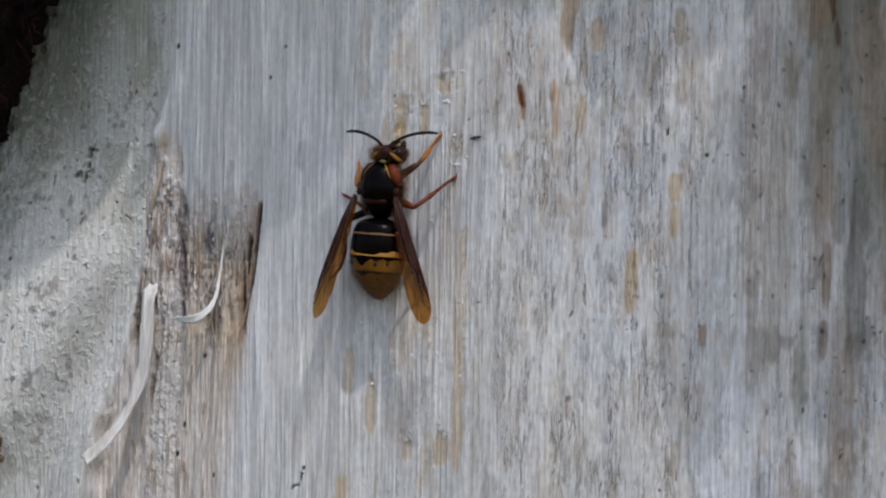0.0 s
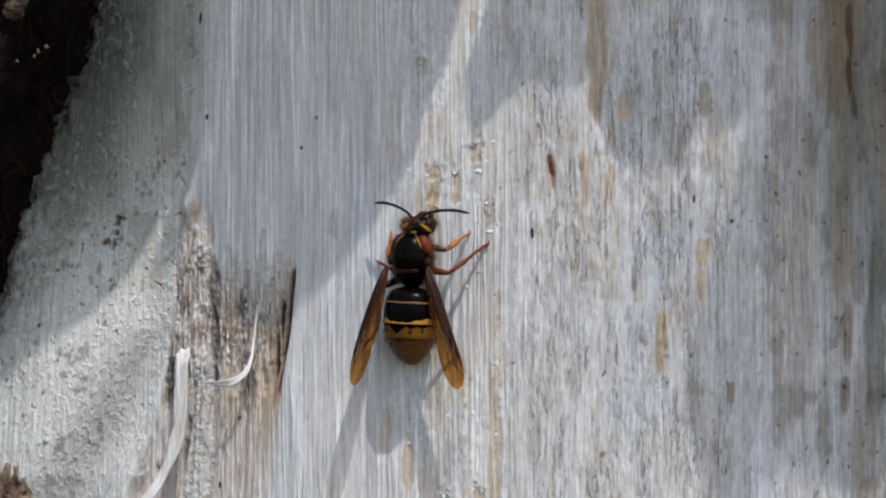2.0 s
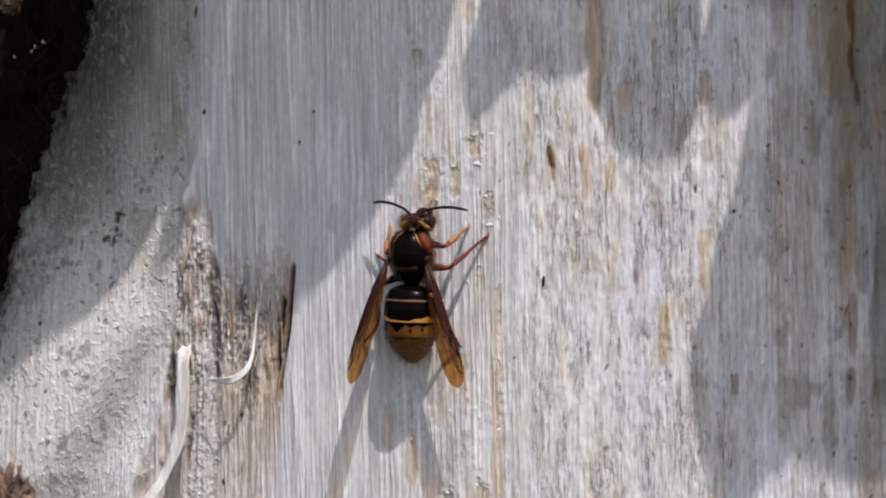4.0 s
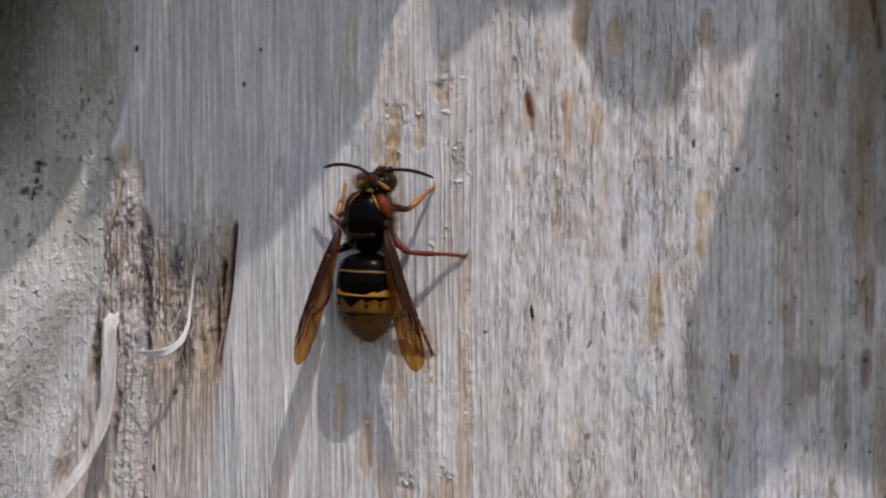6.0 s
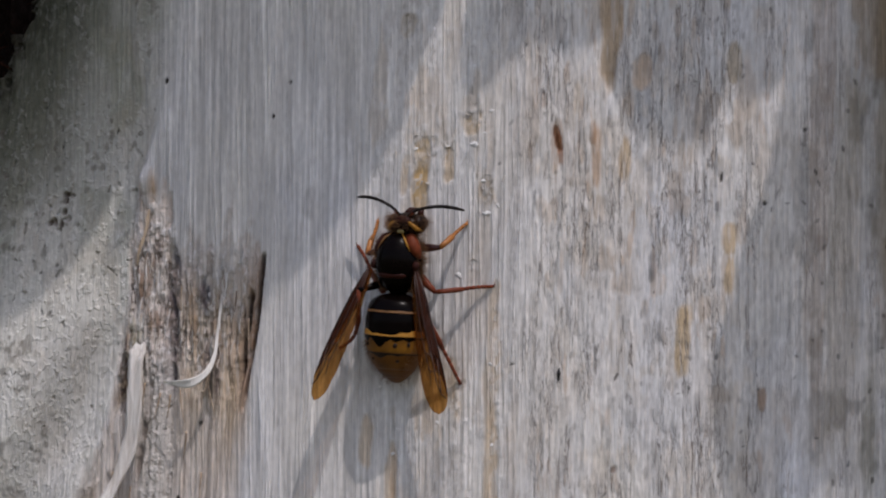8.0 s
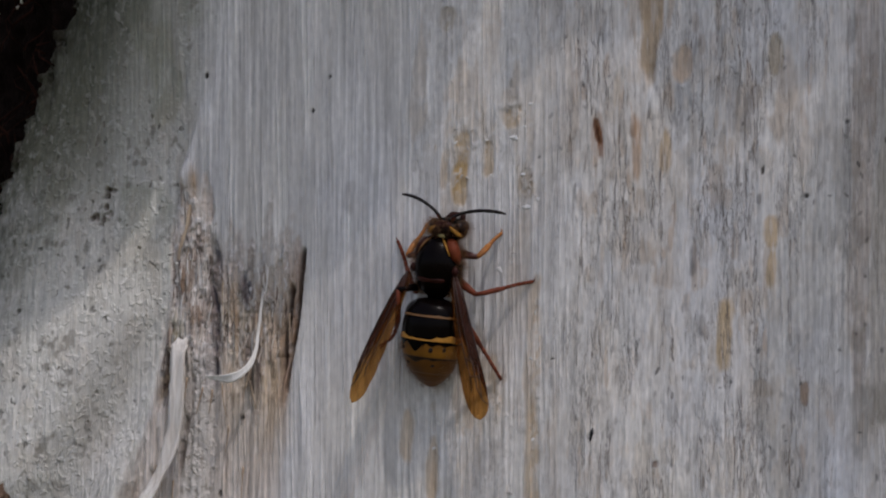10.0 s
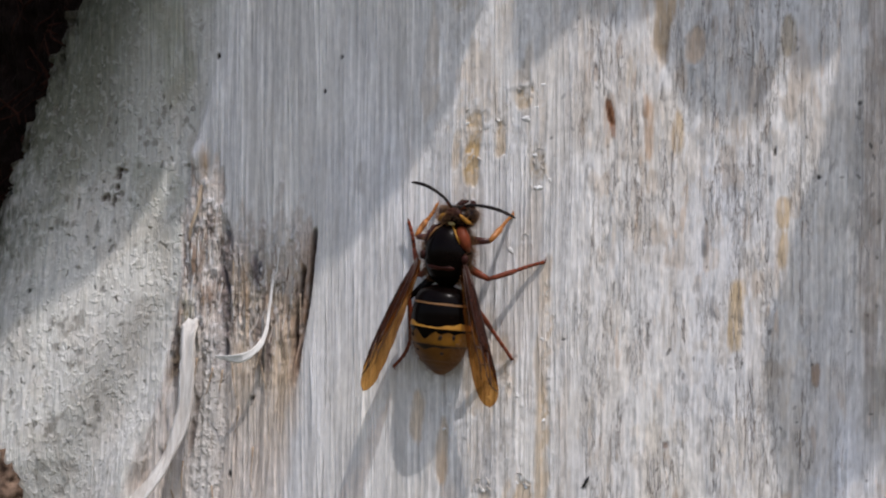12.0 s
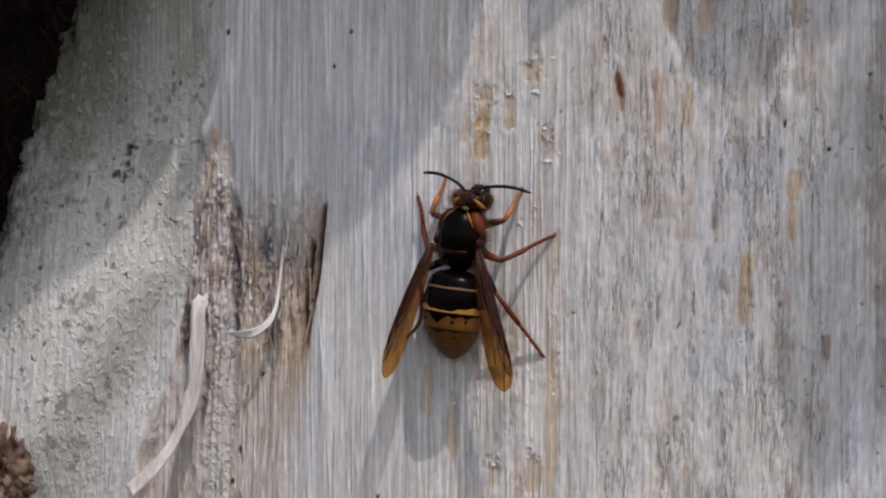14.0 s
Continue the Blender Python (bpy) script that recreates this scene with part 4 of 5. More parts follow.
# ---- loose bast and bark on the trunk ----
def ribbon(name, path, width, thick, twist, label, category, mat=STRIP):
    """A strip of bast: path of (u, v, h), half widths at its ends and middle, twisted along its length."""
    pts = [on_trunk(*p) for p in path]
    fine = []
    for k in range(len(pts) - 1):
        p0, p1, p2, p3 = (pts[max(0, min(len(pts) - 1, k + j))] for j in (-1, 0, 1, 2))
        for s in range(8):
            t = s / 8
            fine.append(0.5 * (2 * p1 + (p2 - p0) * t + (2 * p0 - 5 * p1 + 4 * p2 - p3) * t * t + (3 * p1 - p0 - 3 * p2 + p3) * t ** 3))
    fine.append(pts[-1])
    base = trunk_pose(path[0][0], path[0][1]).to_3x3()
    bm = bmesh.new()
    rows = []
    n = len(fine)
    for k, p in enumerate(fine):
        s = k / (n - 1)
        d = (fine[min(k + 1, n - 1)] - fine[max(k - 1, 0)]).normalized()
        side = d.cross(base.col[2]).normalized()
        up = side.cross(d)
        a = radians(twist[0] + (twist[1] - twist[0]) * s + 16 * noise.noise((s * 6, 3, 1)))
        x, z = side * math.cos(a) + up * math.sin(a), up * math.cos(a) - side * math.sin(a)
        w = np.interp(s, [0, 0.15, 0.5, 0.85, 1], width) * MM * (1 + 0.18 * noise.noise((s * 9, 1, 7)) + 0.14 * noise.noise((s * 31, 4, 2)))
        t = thick * MM
        cup = 0.22 * w
        sect = [(-w, cup), (-w * 0.5, cup * 0.3), (0, 0), (w * 0.5, cup * 0.3), (w, cup)]
        rows.append([(p + x * sx + z * (sz + t)) / MM for sx, sz in sect] + [(p + x * sx + z * (sz - t)) / MM for sx, sz in reversed(sect)])
    rings(bm, rows)
    return tagged(link(name, bm, mat), label, category, group="peeling strips")


ribbon("bast_strip", ((-37.8, -7.6, -0.9), (-37.75, -8.8, -0.1), (-37.7, -10.5, 0.5), (-37.5, -14.5, 1.0), (-37.7, -19.5, 1.5), (-39.2, -24.6, 2.4), (-41.4, -28.6, 3.6), (-44.9, -32.2, 4.8)),
       (0.55, 1.1, 1.1, 0.85, 1.05), 0.10, (4, -22), "long pale strip of bast peeling off the trunk", "bark strip")
ribbon("bast_curl", ((-26.1, 0.6, -1.0), (-26.3, -2.5, -0.2), (-26.6, -6.5, 0.3), (-26.7, -9.2, 1.0), (-27.5, -11.2, 1.8), (-29.6, -12.4, 2.2), (-33.3, -12.3, 1.8)),
       (0.04, 0.11, 0.22, 0.58, 0.04), 0.06, (0, 18), "small white curled strip of bast hooking out", "bark strip", WHITE)
ribbon("bast_splinter", ((-36.2, 9.0, 0.1), (-36.6, 6.0, 0.4), (-37.4, 3.5, 0.6), (-37.7, 2.0, 0.3)),
       (0.1, 0.2, 0.2, 0.15, 0.05), 0.08, (0, 30), "thin loose tan splinter on the torn patch", "bark strip", TORN)

rs = random.Random(5)
bm = bmesh.new()
for k in range(340):
    v = rs.uniform(-44, 46)
    rim = np.interp(v, [-50, -24, -9, 9.4, 27.3, 40, 60], [-70, -69, -71.3, -66.6, -58.4, -52.5, -47])
    u = rim - abs(rs.gauss(0, 9)) - 0.5
    h = rs.uniform(-10, -3.5)
    a = rs.uniform(-0.9, 0.9)
    L = rs.uniform(2, 8)
    pts = [on_trunk(u + L * (s - 0.5) * math.sin(a) + 1.2 * math.sin(3 * s + k), v + L * (s - 0.5) * math.cos(a), h + 1.2 * math.sin(4 * s + 2 * k)) / MM for s in (0, 0.33, 0.66, 1)]
    r = rs.uniform(0.05, 0.2)
    tube(pts, (r, r * 1.2, r, r * 0.4), 5, bm)
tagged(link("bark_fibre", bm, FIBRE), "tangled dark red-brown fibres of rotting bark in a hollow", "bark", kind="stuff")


def bark_flake(u, v, h, size, seed, label):
    bm = bmesh.new()
    bmesh.ops.create_icosphere(bm, subdivisions=5, radius=1)
    for w in bm.verts:
        p = w.co.copy()
        q = p * 1.7 + Vector((seed, 2.1, 5.3))
        k = 1 + 0.5 * noise.noise(q) + 0.35 * noise.noise(q * 3) + 0.05 * noise.noise(q * 13) - 0.45 * max(0, noise.noise(Vector((q.x * 5, q.y * 1.5, q.z * 5))))
        k += 0.42 * (0.35 - abs(noise.noise(q * 3.4 + Vector((3, 0, 0))))) - 0.6 * max(0, 0.16 - abs(noise.noise(q * 2.6))) / 0.16 * 0.5 + 0.10 * abs(noise.noise(q * 7.5))
        w.co = Vector((p.x * size[0], p.y * size[1], p.z * size[2])) * k * MM
    ob = link("bark_flake", bm, CRUST)
    ob.matrix_world = trunk_pose(u, v, h, seed * 20)
    return tagged(ob, label, "bark", group="bark remains")


bark_flake(-65.0, -30.4, 4.6, (3.9, 5.6, 2.6), 1.0, "craggy brown flake of bark clinging to the trunk")
bark_flake(-75.5, -25.5, 3.0, (4.5, 6.0, 2.4), 2.3, "dark craggy flake of bark clinging to the trunk")
bark_flake(-80.0, -36.0, 3.0, (6.0, 8.0, 3.0), 3.1, "dark craggy flake of bark clinging to the trunk")
bark_flake(-70.5, 43.5, -8.0, (1.8, 3.4, 1.4), 4.0, "grey weathered flake in the bark hollow")
for u, v, h in ((-64.8, 36.2, -3.5), (-65.6, 35.6, -3.6), (-63.2, 36.8, -3.4), (-69.0, 35.0, -4.0), (-73.0, 14.0, -4.0), (-67.5, 7.0, -3.0), (-71.0, -1.0, -3.0)):
    bm = bmesh.new()
    bmesh.ops.create_icosphere(bm, subdivisions=2, radius=0.24 * MM)
    for w in bm.verts:
        w.co *= 1 + 1.6 * noise.noise(w.co * 4500 + Vector((u, v, 0)))
    ob = link("lichen_crumb", bm, LICHEN)
    ob.matrix_world = trunk_pose(u, v, h)
    tagged(ob, "tiny pale lichen crumb caught in the bark", "lichen", group="crumbs")


def splinter(u, v, h, length, turn, lift, seed, torn):
    r = random.Random(seed)
    pts, rad = [], []
    for k in range(6):
        q = k / 5
        pts.append((0.25 * length * math.sin(q * 2 + seed) * 0.4, length * q, lift * q * q + 0.04))
        rad.append((0.10 + 0.05 * r.random()) * (1 - 0.8 * q) + 0.015)
    ob = link("wood_splinter", tube(pts, rad, 6), TORN if torn else STRIP)
    ob.matrix_world = trunk_pose(u, v, h, turn)
    return tagged(ob, "frayed pale fibre lifting off the torn patch" if torn else "tiny pale wood fibre scraped up from the surface", "splinter", group="splinters")


for u, v, r, turn in ((7.6, 12.0, 0.75, 10), (8.4, 10.9, 0.55, 150), (6.4, 20.6, 0.6, 30), (5.4, 20.2, 0.45, 160), (1.2, 16.9, 0.5, 60), (2.9, 16.4, 0.4, 120),
                      (-1.0, 17.0, 0.45, 20), (5.2, -25.9, 0.6, 15), (6.6, -26.2, 0.5, 140), (0.4, -26.6, 0.5, 70), (8.9, -4.2, 0.4, 90), (9.2, -17.5, 0.45, 200), (-2.2, 31.6, 0.4, 40), (5.9, 2.4, 0.4, 0)):
    arc = [(u + r * math.cos(radians(turn + a)), v + r * math.sin(radians(turn + a)), 0.05 * math.sin(radians(a))) for a in (0, 35, 70, 105, 140)]
    curl = ribbon("wood_curl", arc, (0.04, 0.12, 0.16, 0.1, 0.03), 0.03, (30, 60), "tiny pale curl of wood scraped up from the surface", "wood shaving")
    curl["group"] = "scraped wood"
for u, v, r in ((6.0, 16.3, 0.42), (2.5, 16.2, 0.36), (7.4, 8.1, 0.46), (7.2, 12.0, 0.3), (3.2, 11.9, 0.28), (7.3, 17.6, 0.24), (8.0, 20.2, 0.25), (8.9, 9.0, 0.25), (6.1, -26.8, 0.33), (5.0, -26.4, 0.24),
                (0.7, -27.4, 0.33), (1.5, -16.5, 0.28), (5.0, -16.2, 0.28), (4.1, 0.9, 0.38), (8.0, -9.5, 0.24), (8.2, -19.0, 0.25), (-3.4, -17.5, 0.25), (-1.2, 15.9, 0.25), (-4.0, -20.4, 0.24), (-5.6, -12.4, 0.22)):
    bm = bmesh.new()
    bmesh.ops.create_icosphere(bm, subdivisions=3, radius=0.8 * r * MM)
    for w in bm.verts:
        q = w.co / (r * MM) * 1.3 + Vector((u, v, 0))
        w.co = Vector((w.co.x * 1.25, w.co.y * 0.8, w.co.z * 0.32)) * (1 + 0.9 * noise.noise(q) + 0.6 * noise.noise(q * 2.6))
    ob = link("wood_crumb", bm, CRUMB)
    ob.matrix_world = trunk_pose(u, v, height(u, v), 40 * math.sin(u + v))
    tagged(ob, "tiny white crumb of scraped wood on the trunk", "wood crumb", group="scraped crumbs")
rs = random.Random(33)
bm = bmesh.new()
for k in range(130):
    v = 4.0 - 13 * rs.random() ** 1.4
    lo, hi = np.interp(v, (-30, -8, 2, 6), (-45.5, -40.0, -38.5, -37.5)), np.interp(v, (-30, -11, 3), (-26.4, -24.5, -22.6))
    u = rs.uniform(lo, hi)
    if v > np.interp(u, (-38, -35, -32, -21), (9, 6, 2.5, 2.0)) or (v < -9 and -38 < u < -33) or (-6 < v and -29.6 < u < -26.8) or -34.0 < u < -32.6:
        continue
    L = rs.uniform(1.2, 4.5)
    w = rs.uniform(0.04, 0.14)
    n = 7
    lift = rs.uniform(0.0, 0.07)
    rows = []
    for s in range(n):
        q = s / (n - 1)
        vv = v - L * q
        uu = u - 0.035 * L * q - 0.03 * L * q + 0.12 * math.sin(q * 5 + k)
        top = height(uu, vv) + lift * math.sin(q * math.pi) - (0.08 if s in (0, n - 1) else 0.0)
        ww = w * (0.25 + 0.75 * math.sin(math.pi * min(1, 0.12 + q * 0.8))) * (1 + 0.3 * noise.noise((q * 4, k, 0)))
        rows.append([on_trunk(uu - ww, vv, top) / MM, on_trunk(uu, vv, top + 0.2 * ww) / MM, on_trunk(uu + ww, vv, top) / MM, on_trunk(uu, vv, top - 0.06) / MM])
    rings(bm, rows)
tagged(link("torn_fibre", bm, FRAY), "frayed beige and brown fibres of torn wood", "wood fibre", kind="stuff")
rs = random.Random(21)
for k in range(18):
    u, v = rs.choice(((6.0, 19.6), (2.0, 15.8), (7.8, 10.6), (-1.2, 13.0), (8.8, -8.0), (8.6, -20.0), (5.8, -26.6), (0.8, -27.2), (-2.2, 29.4), (3.8, -14.6)))
    splinter(u + rs.gauss(0, 1.0), v + rs.gauss(0, 1.6), 0.02, rs.uniform(0.4, 1.0), rs.uniform(-50, 50) + rs.choice((0, 180)), rs.uniform(0.05, 0.2), k, False)
for k in range(34):
    v = rs.uniform(-40, 4)
    u = rs.uniform(np.interp(v, (-40, 4), (-46, -37)), np.interp(v, (-40, 4), (-27, -21)))
    splinter(u, v, -0.5, rs.uniform(1.5, 5.0), rs.gauss(180, 7), rs.uniform(0.05, 0.45), k + 50, True)


# ---- an unseen leafy shoot, added above so that its leaves shade the trunk ----
def shoot():
    base = on_trunk(20, 175, -2)
    top = base + trunk_pose(20, 175).to_3x3() @ Vector((-0.01, 0.03, 0.06))
    root = new("shading_shoot")
    root.location = base
    tagged(root, "unseen leafy shoot added above to cast leaf shade", "shoot")
    bm = tube([Vector((0, 0, 0)), (top - base) / MM * 0.5, (top - base) / MM], (2.2, 1.6, 1.0), 10)
    part("stem", bm, STEMMAT, root)

    def leaf(tip, axis, width, blunt, length, point=0.0, left=0.0, spindle=False):
        """tip and axis on the trunk, where the leaf's shade falls; the leaf lies square to the sun."""
        ax = Vector(axis).normalized()
        px = Vector((ax.y, -ax.x))
        bm = bmesh.new()
        grid = []
        N = 22
        for i in range(N + 1):
            s = length * (i / N) ** 1.5
            w = width * math.sqrt(max(0.0, 1 - (1 - min(s / blunt, 1)) ** 2)) * (1 + 0.05 * math.sin(s * 1.1 + tip[0]))
            if point:
                w = width * min(s / blunt, 1) ** point * (1 + 0.04 * math.sin(s * 0.9))
            if spindle:
                w = width * 4 * (s / length) * (1 - s / length)
            row = []
            for j in range(-3, 4):
                q = Vector(tip) + ax * s + px * (w * j / 3) * (left / width if left and j < 0 else 1)
                p = on_trunk(q.x, q.y)
                rel = p - Vector((0, 0, EYE_Z))
                p = p + SUN * (0.14 - rel.dot(SUN)) + SUN * (0.0016 * abs(j) / 3)
                row.append(bm.verts.new(p - base))
            grid.append(row)
        for r0, r1 in zip(grid, grid[1:]):
            for j in range(6):
                bm.faces.new((r0[j], r0[j + 1], r1[j + 1], r1[j]))
        bmesh.ops.remove_doubles(bm, verts=bm.verts, dist=1e-6)
        ext = bmesh.ops.extrude_face_region(bm, geom=bm.faces[:])
        bmesh.ops.translate(bm, verts=[g for g in ext["geom"] if isinstance(g, bmesh.types.BMVert)], vec=SUN * 0.0003)
        ob = part("leaf", bm, LEAFMAT, root)
        end = (Vector(tip) + ax * length)
        p = on_trunk(end.x, end.y)
        p = p + SUN * (0.14 - (p - Vector((0, 0, EYE_Z))).dot(SUN)) - base
        part("stalk", tube([p / MM, (p * 0.5 + (top - base) * 0.5) / MM + Vector((0, 0, 4)), (top - base) / MM], (0.5, 0.6, 0.8), 6), STEMMAT, ob)

    leaf((-25.4, -3.9), (0.35, 1), 13.6, 27, 95, 0.5, 20.4)
    leaf((-42.7, 3.3), (0.62, 1), 4.0, 14, 70, 1.0)
    leaf((-39.5, 13.5), (0.2, 1), 8, 8, 70)
    leaf((-80.2, -29.6), (0.626, 0.78), 7.0, 10, 69.4, 0.0, 30, True)
    leaf((-58, 12), (0.2, 1), 16, 16, 70)
    leaf((5.2, 21.3), (0.36, 1), 3.8, 7, 60, 0.7)
    leaf((14.8, 26.6), (0.3, 1), 6.5, 5, 60)
    leaf((30.8, 15.6), (0.02, 1), 5.0, 9.0, 60, 0.42, 9.8)
    leaf((38.2, 21.0), (0.25, 1), 4.6, 6.0, 60, 0.6)
    leaf((38.0, -29.8), (0.28, 1), 9.8, 18, 100, 0.7)
    leaf((53.0, -25.5), (0.05, 1), 11, 10, 100)
    return root


shoot()


# ---- an unseen fine-leaved branch, added higher up to thin the sunlight as it sways ----
BRANCH_FOOT = on_trunk(60, 1000, -6)


def shading_branch():
    root = tagged(new("sun_shading_branch"), "unseen branch with small green leaves, added to thin the sunlight", "branch")
    root.location = BRANCH_FOOT
    rs = random.Random(17)

    def aloft(u, v, d):
        """The place d metres up the sun's ray that falls on (u, v), in the branch's space and in millimetres."""
        p = on_trunk(u, v)
        return (p + SUN * (d - (p - Vector((0, 0, EYE_Z))).dot(SUN)) - BRANCH_FOOT) / MM
    tip, fork = aloft(-12, 5, 1.46), aloft(70, -10, 1.40)
    part("stem", tube([Vector((0, 0, 0)), fork * 0.5 + Vector((0, 0, 40)), fork, fork * 0.4 + tip * 0.6, tip], (7, 5, 3, 1.2, 0.5), 8), STEMMAT, root)
    bm = bmesh.new()
    for k in range(380):
        c = aloft(rs.uniform(-16, 92), rs.uniform(-62, 62), 1.43 + rs.uniform(-0.03, 0.03))
        side = SUN.orthogonal().normalized()
        side.rotate(Matrix.Rotation(rs.uniform(0, 6.28), 3, SUN))
        side = (side + SUN * rs.uniform(-0.4, 0.4)).normalized()
        across = side.cross(SUN).normalized()
        L, w = rs.uniform(2.0, 3.4), rs.uniform(0.9, 1.5)
        top = [c + side * L, c + across * w + side * 0.4, c - side * L, c - across * w + side * 0.4]
        rings(bm, [[p for p in top], [p - SUN * 0.25 for p in top]])
    leaves = part("foliage", bm, LEAFMAT, root, "small green leaves")
    leaves["kind"] = "stuff"
    return root


swaying = shading_branch()
# seconds and degrees by which the branch swings aside
SWAY = ((0.0, 0.0), (1.0, 0.8), (1.5, 0.0), (2.0, 2.0), (4.3, 9.0), (5.0, 10.0), (6.0, 9.5), (7.0, 9.0), (9.3, 2.5), (10.0, 0.0), (11.0, 0.6), (11.6, 1.0), (12.4, 8.5), (13.0, 0.8), (13.5, 1.0), (14.0, 2.0))


# ---- an unseen cloud sheet, added to drift across the sun and dim it ----
# seconds and share of sunlight that the added sheet lets through
CLEAR = ((0.0, 0.36), (0.3, 0.40), (0.6, 0.44), (1.0, 0.46), (1.5, 0.45), (2.0, 0.58), (2.6, 0.66), (4.2, 0.92), (5.0, 1.0), (5.5, 0.85), (6.0, 0.68), (7.0, 0.62),
         (8.2, 0.45), (9.3, 0.27), (10.4, 0.36), (10.9, 0.5), (11.5, 0.42), (12.0, 0.5), (12.4, 0.62), (13.0, 0.36), (13.5, 0.40), (14.0, 0.47))


def cloud():
    bm = bmesh.new()
    bmesh.ops.create_icosphere(bm, subdivisions=5, radius=1)
    for v in bm.verts:
        k = 1 + 0.15 * noise.noise(v.co * 4)
        v.co = Vector((v.co.x * 26 * k, v.co.y * 14 * k, v.co.z * 2.0 * (k + 0.3 * noise.noise(v.co * 11))))
    m = bpy.data.materials.new("sun_dimming_vapour")
    m.use_nodes = True
    nt = m.node_tree
    tc, sp = nt.nodes.new("ShaderNodeTexCoord"), nt.nodes.new("ShaderNodeSeparateXYZ")
    nt.links.new(tc.outputs["Object"], sp.inputs[0])
    rng = nt.nodes.new("ShaderNodeMapRange")
    rng.inputs["From Min"].default_value, rng.inputs["From Max"].default_value = -20, 20
    nt.links.new(sp.outputs["X"], rng.inputs["Value"])
    ramp = nt.nodes.new("ShaderNodeValToRGB")
    el = ramp.color_ramp.elements
    for k, (t, c) in enumerate(CLEAR):
        e = el[k] if k < 2 else el.new(1)
        e.position = (t + 3) / 20
        e.color = (math.sqrt(c),) * 3 + (1,)
    nt.links.new(rng.outputs[0], ramp.inputs[0])
    df, tr, mx = nt.nodes.new("ShaderNodeBsdfTranslucent"), nt.nodes.new("ShaderNodeBsdfTransparent"), nt.nodes.new("ShaderNodeMixShader")
    df.inputs[0].default_value = (0.9, 0.9, 0.9, 1)
    nt.links.new(ramp.outputs[0], mx.inputs[0])
    nt.links.new(df.outputs[0], mx.inputs[1])
    nt.links.new(tr.outputs[0], mx.inputs[2])
    nt.links.new(mx.outputs[0], nt.nodes["Material Output"].inputs["Surface"])
    return tagged(link("cloud", bm, m), "unseen cloud sheet added to dim the sun over time", "cloud")


dimming_cloud = cloud()


# ---- the wasp: y forward, z away from the wood, in millimetres ----
wasp = tagged(new("wasp"), "large dark wasp with yellow-banded abdomen and amber wings clinging to wood", "wasp")


def belly(y):
    """half width, half height and centre height of the abdomen"""
    ys = [-10.0, -9.85, -9.4, -8.6, -7.5, -6.0, -4.5, -2.5, -1.0, -0.2, 0.35, 0.6]
    w = [0.05, 0.6, 1.25, 2.15, 2.9, 3.45, 3.68, 3.65, 3.42, 3.0, 2.0, 0.9]
    zc = [2.2, 2.2, 2.3, 2.5, 2.75, 3.0, 3.1, 3.2, 3.2, 3.2, 3.2, 3.2]
    r = float(np.interp(y, ys, w))
    return r, r * 0.86, float(np.interp(y, ys, zc))


def body_ring(y0, y1, grow=0.0, wave=0.0, n=56, steps=7, rough=0.0):
    """A closed shell of the abdomen from y0 (front) back to y1, a little proud, with a wavy front edge."""
    bm = bmesh.new()
    out = []
    for k in range(steps + 1):
        row = []
        for i in range(n):
            a = 2 * math.pi * i / n
            f = y0 + wave * (0.5 + 0.5 * math.cos(3 * (a - math.pi / 2))) * max(0, math.sin(a))
            f += rough * noise.noise((math.cos(a) * 3.1, math.sin(a) * 3.1, y0 * 2))
            y = f + (y1 - f) * k / steps
            rx, rz, zc = belly(y)
            g = grow * (0.4 + 0.6 * k / steps)
            row.append(((rx + g) * math.cos(a), y, zc + (rz + g) * math.sin(a)))
        out.append(row)
    return rings(bm, out)


t1 = part("tergite", body_ring(0.6, -1.6, 0.05), CHITIN, wasp, "glossy black-brown first ring")
part("band", body_ring(-1.25, -1.62, 0.085, -0.05, rough=0.15), CREAM, t1, "thin tawny band")
t2 = part("tergite", body_ring(-1.5, -4.3, 0.06), CHITIN, wasp, "glossy black-brown ring")
part("band", body_ring(-3.65, -4.35, 0.10, -0.3, rough=0.45), YELLOW, t2, "yellow band with a wavy front edge")


def margin(y0, y1, lobes, n=72, steps=6):
    """A dark shell at the front of a ring whose rear edge hangs down in lobes of (angle, half width in degrees, depth)."""
    bm, out = bmesh.new(), []
    for k in range(steps + 1):
        row = []
        for i in range(n):
            a = 2 * math.pi * i / n
            rear = y1 + 0.06 * noise.noise((math.cos(a) * 4, math.sin(a) * 4, y0))
            for at, half, deep in lobes:
                rear -= deep * max(0.0, 1 - abs(math.degrees(a) - at) / half) ** 0.8
            y = y0 + (rear - y0) * k / steps
            rx, rz, zc = belly(y)
            g = 0.05
            row.append(((rx + g) * math.cos(a), y, zc + (rz + g) * math.sin(a)))
        out.append(row)
    return rings(bm, out)


def mark(x, y, rx, ry, parent):
    w, hh, zc = belly(y)
    z = zc + hh * math.sqrt(max(0, 1 - (x / w) ** 2))
    part("spot", blob((x, y, z - 0.06), (rx, ry, 0.16), seg=12), MURK, parent, "dark umber spot")


t3 = part("tergite", body_ring(-4.25, -6.4, 0.03), OCHRE, wasp, "ochre ring with black marks")
part("band", margin(-4.26, -4.65, ((98, 17, 1.15), (66, 9, 0.35), (132, 9, 0.55), (40, 8, 0.3))), CHITIN, t3, "black front margin with a hanging point")
for x, y, rx, ry in ((1.35, -5.35, 0.36, 0.34), (-2.3, -5.35, 0.36, 0.3), (2.7, -5.2, 0.3, 0.3)):
    mark(x, y, rx, ry, t3)
t4 = part("tergite", body_ring(-6.3, -8.3, 0.04), TAWNY, wasp, "dull ochre ring")
